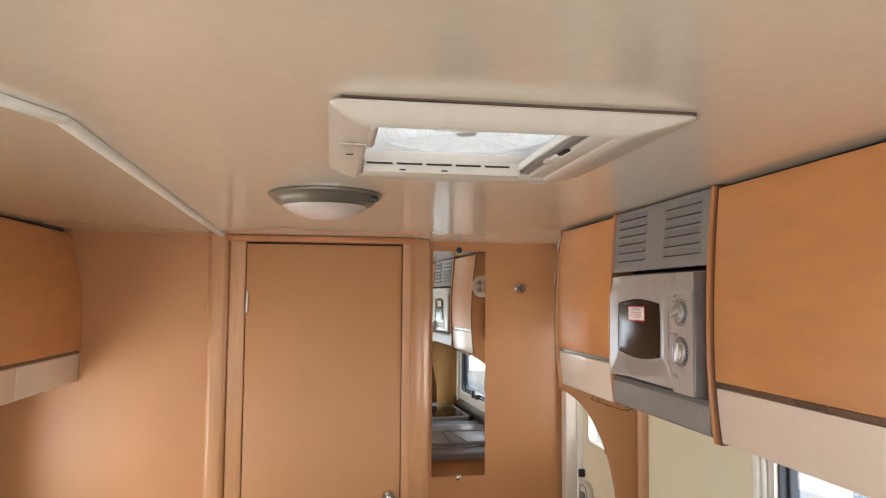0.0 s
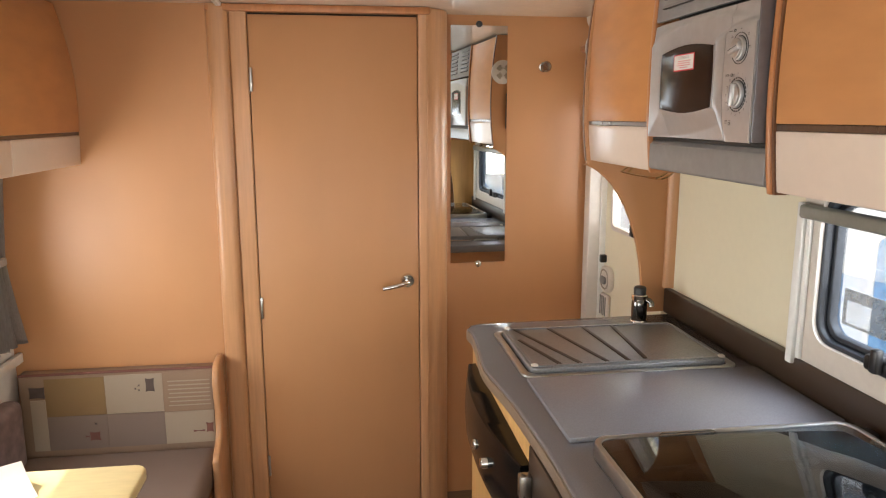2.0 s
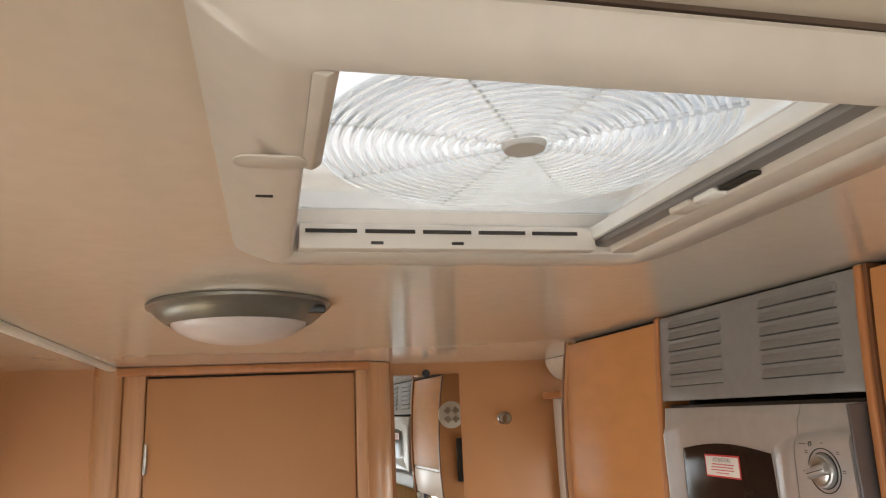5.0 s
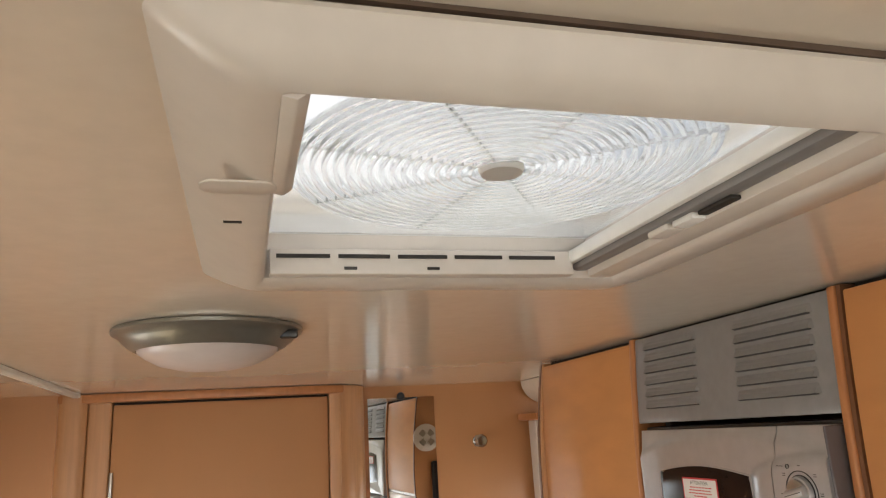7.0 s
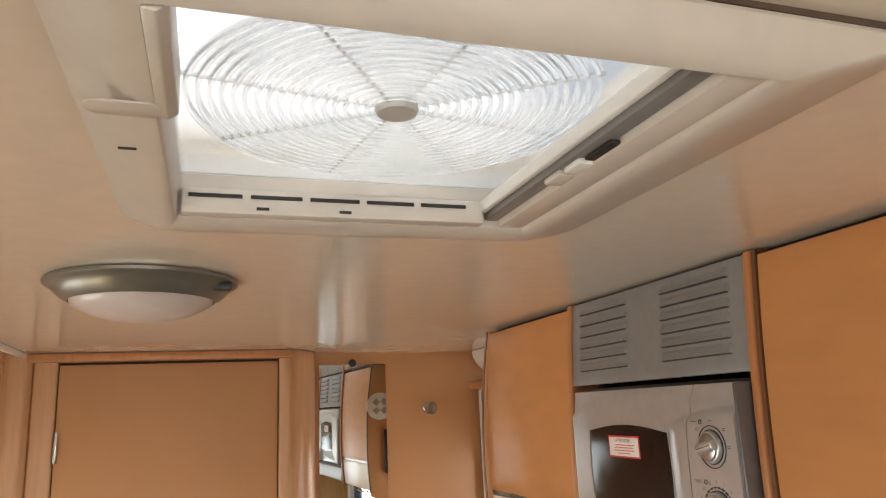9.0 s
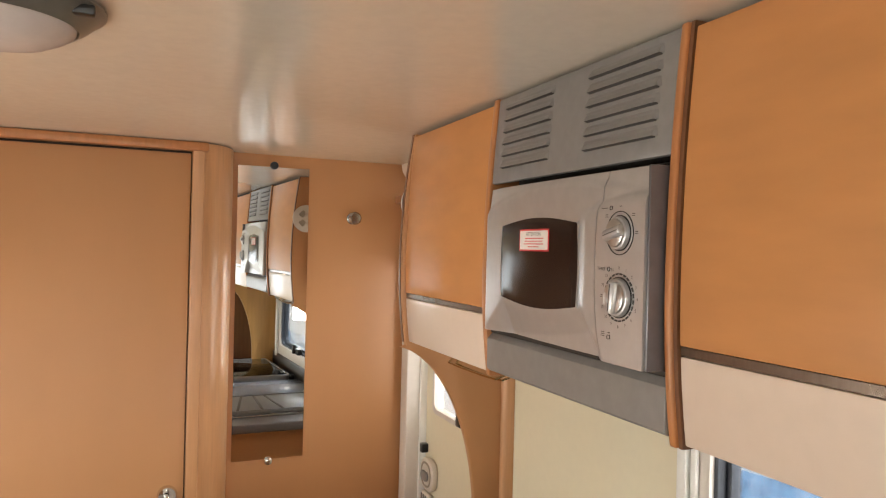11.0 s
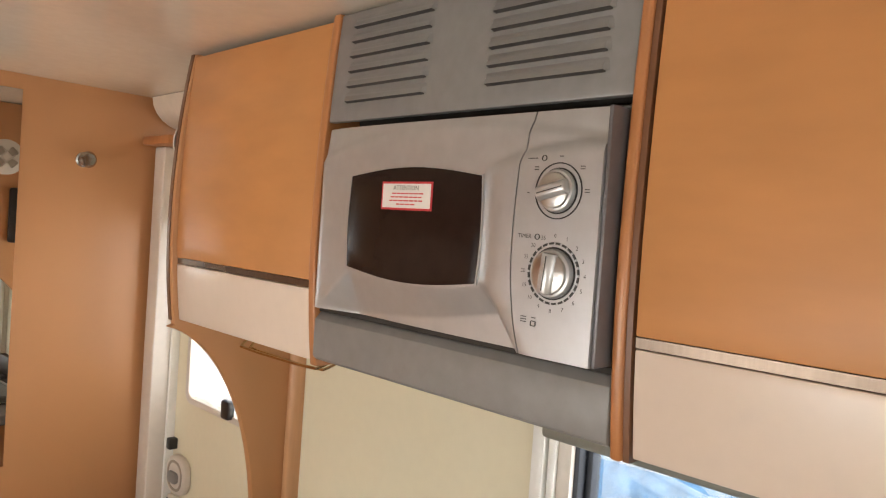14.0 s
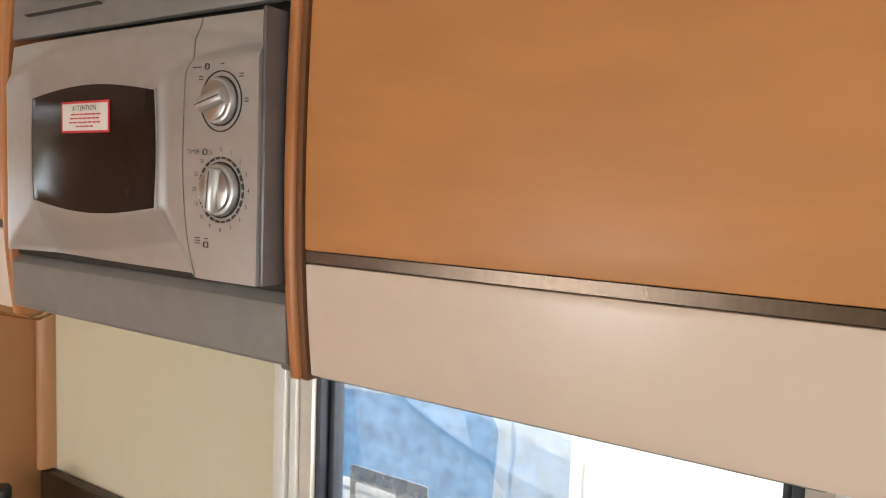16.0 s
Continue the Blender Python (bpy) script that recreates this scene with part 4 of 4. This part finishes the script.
part("outer_dome", bm, opal_dome, hatch, "milky white outer roof dome", smooth=60)
hub_grey = material("pale_grey_plastic", (0.62, 0.62, 0.60), 0.4, vary=0.03, bump=0)
LENS = Vector((0.288, 0.674, 1.906))
lens = part("lens_plate", prism(round_rect(0.150, 0.446, 0.523, 0.838, 0.004, 2), "z", 1.9125, 1.9150), dome_mat, hatch, "milky clear acrylic plate")
lens.visible_shadow = False
ribs_mat = bpy.data.materials.new("clear_acrylic_rib")
ribs_mat.use_nodes = True
rb = ribs_mat.node_tree.nodes["Principled BSDF"]
rb.inputs["Base Color"].default_value, rb.inputs["Roughness"].default_value = (0.86, 0.87, 0.86, 1), 0.10
rb.inputs["Transmission Weight"].default_value, rb.inputs["IOR"].default_value = 0.75, 1.25
for k in range(17):
    r = 0.020 + k * 0.0069
    prof = [(r - 0.0017, 0.0045), (r - 0.0012, 0.0), (r + 0.0012, 0.0), (r + 0.0017, 0.0045)]
    ob = part("rib", lathe(prof, 56, Matrix.Translation(LENS + Vector((0, 0, 0.0012 + 0.0000 * k)))), ribs_mat, lens)
    ob.visible_shadow = False
part("hub", lathe([(0, -0.0005), (0.013, 0.0), (0.0145, 0.003), (0.0145, 0.0062)], 32, Matrix.Translation(LENS)), hub_grey, lens, "round ivory hub")
for k in range(8):
    spoke = box(0.014, 0.134, -0.0006, 0.0006, 0.0025, 0.0055, 0.0003)
    spoke.transform(Matrix.Translation(LENS) @ Matrix.Rotation(radians(10 + 45 * k), 4, "Z"))
    ob = part("spoke", spoke, ribs_mat, lens)
    ob.visible_shadow = False

# ---- ceiling lamp ----
L = Matrix.Translation((0.089, 1.295, TOP)) @ Matrix.Rotation(radians(180), 4, "X")
lampo = thing("ceiling_lamp", (0.089, 1.295, TOP), "round ceiling lamp with a pewter rim and frosted dome, switched off", "ceiling lamp")
pewter = material("pewter_paint", (0.27, 0.26, 0.23), 0.30, metal=0.6, vary=0.06, bump=0.01)
part("rim", lathe([(0.120, 0.0), (0.1235, 0.002), (0.1235, 0.006), (0.1195, 0.009), (0.116, 0.010), (0.110, 0.017), (0.101, 0.025), (0.094, 0.0295), (0.0925, 0.029), (0.092, 0.022)], 64, L), pewter, lampo)
part("shade", lathe([(0.0915, 0.024), (0.0905, 0.0305), (0.080, 0.0385), (0.063, 0.0470), (0.040, 0.0525), (0.017, 0.055), (0, 0.0555)], 56, L), material("opal_glass", (0.66, 0.59, 0.57), 0.24, vary=0.03, bump=0), lampo, "frosted opal dome", smooth=60)
part("switch", box(0.178, 0.203, 1.236, 1.252, TOP - 0.021, TOP - 0.009, 0.003), black_plastic, lampo, "small black rocker switch")

# ---- ceiling conduit ----
cond = thing("cable_conduit", (-0.26, 1.4, TOP), "white plastic cable conduit along the ceiling", "conduit")
run = [(-0.288, 2.375), (-0.236, 0.66), (-0.275, 0.565), (-0.62, 0.10)]
for a, b in zip(run, run[1:]):
    v = Vector((b[0] - a[0], b[1] - a[1], 0))
    bm = prism([(-0.010, 0.0), (-0.0095, -0.008), (-0.006, -0.0105), (0.006, -0.0105), (0.0095, -0.008), (0.010, 0.0)], "y", -0.001, v.length + 0.001, 0.001)
    bm.transform(Matrix.Translation((a[0], a[1], TOP - 0.0005)) @ Matrix.Rotation(math.atan2(v.y, v.x) - math.pi / 2, 4, "Z"))
    part("channel", bm, white_plastic, cond)
    # Thin darker line along one side of each run
    bm = box(0.0101, 0.0135, 0, v.length, -0.004, 0)
    bm.transform(Matrix.Translation((a[0], a[1], TOP - 0.0003)) @ Matrix.Rotation(math.atan2(v.y, v.x) - math.pi / 2, 4, "Z"))
    part("side_line", bm, counter_edge, cond, "grey-brown line along one side of the conduit")

# ---- dinette ----
cloth = material("beige_woven_cloth", (0.26, 0.17, 0.11), 0.85, vary=0.10, grain=(40, 40, 40), scale=10, bump=0.25, fine=500)
cloth_gold = material("gold_woven_cloth", (0.23, 0.14, 0.058), 0.85, vary=0.12, grain=(40, 40, 40), scale=10, bump=0.25, fine=500)
cloth_grey = material("grey_woven_cloth", (0.205, 0.148, 0.118), 0.85, vary=0.10, grain=(40, 40, 40), scale=10, bump=0.25, fine=500)
cloth_pale = material("pale_woven_cloth", (0.35, 0.275, 0.20), 0.85, vary=0.08, grain=(40, 40, 40), scale=10, bump=0.25, fine=500)
cloth_brown = material("brown_woven_motif", (0.085, 0.06, 0.05), 0.85, vary=0.15, bump=0.2, fine=500)
cloth_red = material("rust_red_woven_motif", (0.17, 0.068, 0.05), 0.85, vary=0.15, bump=0.2, fine=500)
cloth_mauve = material("mauve_woven_cloth", (0.22, 0.16, 0.15), 0.85, vary=0.25, grain=(8, 8, 8), scale=3, bump=0.25, fine=500)


def cushion(x0, x1, y0, y1, z0, z1, r=0.03):
    return box(x0, x1, y0, y1, z0, z1, r, 4)


back = thing("patchwork_cushion", (-0.68, 2.35, 0.30), "patchwork cloth backrest cushion leaning on the wood panel", "cushion")
part("pad", cushion(-1.02, -0.366, 2.345, 2.398, 0.30, 0.668, 0.010), cloth, back)
part("piping", tube([(-1.015, 2.346, 0.664), (-0.70, 2.344, 0.667), (-0.372, 2.346, 0.666)], 0.005, 8), cloth_red, back, "rust red piping")
for x0, x1, z0, z1, mt in ((-0.935, -0.738, 0.512, 0.650, cloth_gold), (-0.738, -0.545, 0.512, 0.654, cloth_pale), (-0.545, -0.376, 0.508, 0.656, cloth), (-0.545, -0.376, 0.388, 0.508, cloth_pale), (-0.738, -0.545, 0.388, 0.512, cloth_grey), (-0.935, -0.738, 0.388, 0.512, cloth_grey), (-0.985, -0.935, 0.388, 0.575, cloth_pale)):
    part("patch", box(x0 + 0.0005, x1 - 0.0005, 2.3425, 2.3465, z0 + 0.0005, z1 - 0.0005), mt, back)
for x0, x1, z0, z1, mt in ((-0.985, -0.935, 0.582, 0.622, cloth_brown), (-0.602, -0.572, 0.588, 0.638, cloth_brown), (-0.640, -0.632, 0.596, 0.606, cloth_brown), (-0.628, -0.620, 0.608, 0.618, cloth_brown), (-0.628, -0.620, 0.590, 0.600, cloth_brown), (-0.800, -0.765, 0.418, 0.450, cloth_red), (-0.815, -0.800, 0.430, 0.438, cloth_red), (-0.405, -0.380, 0.425, 0.462, cloth_red), (-0.450, -0.410, 0.428, 0.436, cloth_red), (-0.782, -0.772, 0.475, 0.485, cloth_brown)):
    part("motif", prism(barrel(x0, x1, z0, z1, -0.002, -0.003, 5), "y", 2.3405, 2.345), mt, back)
for k in range(7):
    z = 0.530 + k * 0.015
    part("stripe", box(-0.528 + 0.004 * (k % 2), -0.385, 2.3410, 2.3440, z, z + 0.004), cloth_pale, back)

armp = [(2.19, 0.0), (2.397, 0.0), (2.397, 0.700), (2.345, 0.700), (2.300, 0.690), (2.275, 0.665), (2.268, 0.63), (2.280, 0.56), (2.290, 0.50), (2.282, 0.45), (2.255, 0.42), (2.215, 0.40), (2.19, 0.38)]
solo("seat_end_panel", prism(armp, "x", -0.364, -0.340, 0.008, 4), wood_trim, "pear wood end panel of the dinette seat with a scalloped edge", "panel", at=(-0.352, 2.30, 0))
solo("seat_cushion", cushion(-1.02, -0.368, 1.72, 2.342, 0.265, 0.375, 0.03), cloth_grey, "grey-beige cloth seat cushion of the dinette", "cushion", at=(-0.7, 2.0, 0.265))
solo("dinette_bench", box(-1.045, -0.372, 1.74, 2.30, 0.0, 0.264, 0.004), wood_panel, "pear wood base of the dinette seat", "seat base", at=(-0.7, 2.0, 0))
solo("side_cushion", cushion(-1.045, -0.975, 1.70, 2.275, 0.376, 0.612, 0.025), cloth_mauve, "mottled mauve cloth cushion against the window wall", "cushion", at=(-1.01, 2.0, 0.376))

table = thing("dinette_table", (-0.70, 1.22, 0), "pale yellow dinette table on a steel leg", "table")
part("tabletop", prism(round_rect(-1.035, -0.385, 0.86, 1.560, 0.035), "z", 0.672, 0.700, 0.006, 3), table_mat, table)
part("leg", lathe([(0.0, 0), (0.16, 0.0), (0.16, 0.010), (0.03, 0.022), (0.028, 0.10), (0.028, 0.668), (0.07, 0.6715), (0, 0.6715)], 30, Matrix.Translation((-0.70, 1.22, 0))), steel, table)

bm = bmesh.new()
ridge = [Vector((-0.646, 1.495, 0.757)), Vector((-0.755, 1.420, 0.757))]
for foot in ([Vector((-0.590, 1.430, 0.7015)), Vector((-0.700, 1.355, 0.7015))], [Vector((-0.690, 1.545, 0.7015)), Vector((-0.798, 1.470, 0.7015))]):
    steps = 6
    rows = []
    for i in range(steps + 1):
        s = i / steps
        bend = Vector((0, 0, -0.006 * math.sin(math.pi * s)))
        rows.append([bm.verts.new(ridge[k].lerp(foot[k], s) + bend) for k in (0, 1)])
    for a, b in zip(rows, rows[1:]):
        bm.faces.new((a[0], a[1], b[1], b[0]))
bmesh.ops.remove_doubles(bm, verts=bm.verts, dist=0.0005)
bmesh.ops.solidify(bm, geom=list(bm.faces), thickness=0.0012)
solo("folded_leaflet", bm, paper, "folded white paper leaflet standing on the dinette table", "leaflet", at=(-0.69, 1.45, 0.7015), smooth=60)

win2 = thing("window_2", (-1.05, 1.6, 0.78), "dinette window with a white frame", "window", kind="structure")
part("window_frame", ring_prism(round_rect(1.10, 2.12, 0.735, 1.365, 0.01), round_rect(1.17, 2.05, 0.80, 1.31, 0.05), "x", -1.0495, -1.030, 0.003), white_plastic, win2)
p2 = part("pane", prism(round_rect(1.16, 2.06, 0.79, 1.32, 0.05), "x", -1.080, -1.077), pane_glass, win2)
p2.visible_shadow = False
part("sill_board", box(-1.0295, -1.012, 1.08, 2.395, 0.700, 0.735, 0.004), white_plastic, win2)
part("panel", box(-1.0495, -1.040, 1.08, 2.118, 0.45, 0.699, 0.002), white_plastic, win2)
part("panel", box(-1.0495, -1.040, 2.12, 2.396, 0.45, 1.365, 0.002), white_plastic, win2)

# curtain, gathered by a tie and flaring below it
def curtain_edge(z, top, waist, foot):
    if z > 1.08:
        return waist + (top - waist) * ((z - 1.08) / 0.30) ** 1.3
    return waist + (foot - waist) * ((1.08 - z) / 0.30) ** 1.2


bm = bmesh.new()
NY, NZ = 64, 30
grid = []
for i in range(NY + 1):
    row = []
    s = i / NY
    for j in range(NZ + 1):
        z = 0.785 + 0.025 * (1 - s) + (1.378 - 0.785 - 0.025 * (1 - s)) * j / NZ
        north, south = curtain_edge(z, 2.318, 2.272, 2.345), curtain_edge(z, 2.00, 2.13, 1.99)
        full = (north - south) / 0.33
        y = south + (north - south) * s
        x = -0.990 + 0.020 * full * math.sin(s * 34 + 0.5 * math.sin(z * 8)) + 0.006 * math.sin(s * 83 + z * 3)
        row.append(bm.verts.new((x, y, z)))
    grid.append(row)
for i in range(NY):
    for j in range(NZ):
        bm.faces.new((grid[i][j], grid[i + 1][j], grid[i + 1][j + 1], grid[i][j + 1]))
bmesh.ops.solidify(bm, geom=list(bm.faces), thickness=0.002)
curtain = thing("curtain", (-0.995, 2.2, 0.785), "grey-taupe curtain gathered by a cloth tie", "curtain")
part("cloth", bm, curtain_mat, curtain, smooth=80)
part("tie", prism(round_rect(-1.012, -0.972, 2.126, 2.278, 0.016), "z", 1.068, 1.092, 0.004), curtain_mat, curtain, "cloth tie band")

# ---- outside ----
ground_mat = material("pale_gravel_ground", (0.30, 0.28, 0.25), 0.9, vary=0.25, scale=14, bump=0.4, fine=90)
bm = bmesh.new()
bmesh.ops.create_grid(bm, x_segments=4, y_segments=4, size=400)
bm.transform(Matrix.Translation((0, 0, -0.5)))
solo("ground", bm, ground_mat, "pale gravel ground outside the caravan", kind="structure")
white_body = material("white_vehicle_body", (0.80, 0.81, 0.82), 0.25, vary=0.03, bump=0.02, coat=0.4)
blue_glass = material("blue_tinted_window", (0.13, 0.27, 0.48), 0.08, vary=0.4, scale=2.5, bump=0.02, fine=8)
van = thing("parked_caravan", (3.6, 2.2, -0.5), "white caravan with blue tinted windows parked alongside", "caravan")
part("body", prism(round_rect(2.62, 4.7, -0.15, 2.15, 0.10), "y", -1.6, 5.6, 0.04), white_body, van)
part("window", prism(round_rect(1.42, 2.86, 0.38, 0.98, 0.06), "x", 2.602, 2.618), blue_glass, van, "blue tinted side window")
part("window_rim", ring_prism(round_rect(1.38, 2.90, 0.34, 1.02, 0.08), round_rect(1.42, 2.86, 0.38, 0.98, 0.06), "x", 2.598, 2.619, 0.004), white_plastic, van)
part("window", prism(round_rect(-1.0, 0.30, 0.38, 0.98, 0.06), "x", 2.602, 2.618), blue_glass, van)
for y in (1.6, 2.5):
    for x in (2.85, 4.45):
        wheel = part("wheel", lathe([(0, -0.09), (0.20, -0.09), (0.31, -0.07), (0.32, 0), (0.31, 0.07), (0.20, 0.09), (0, 0.09)], 32, Matrix.Translation((x, y, -0.18)) @ Matrix.Rotation(radians(90), 4, "Y")), rubber, van)
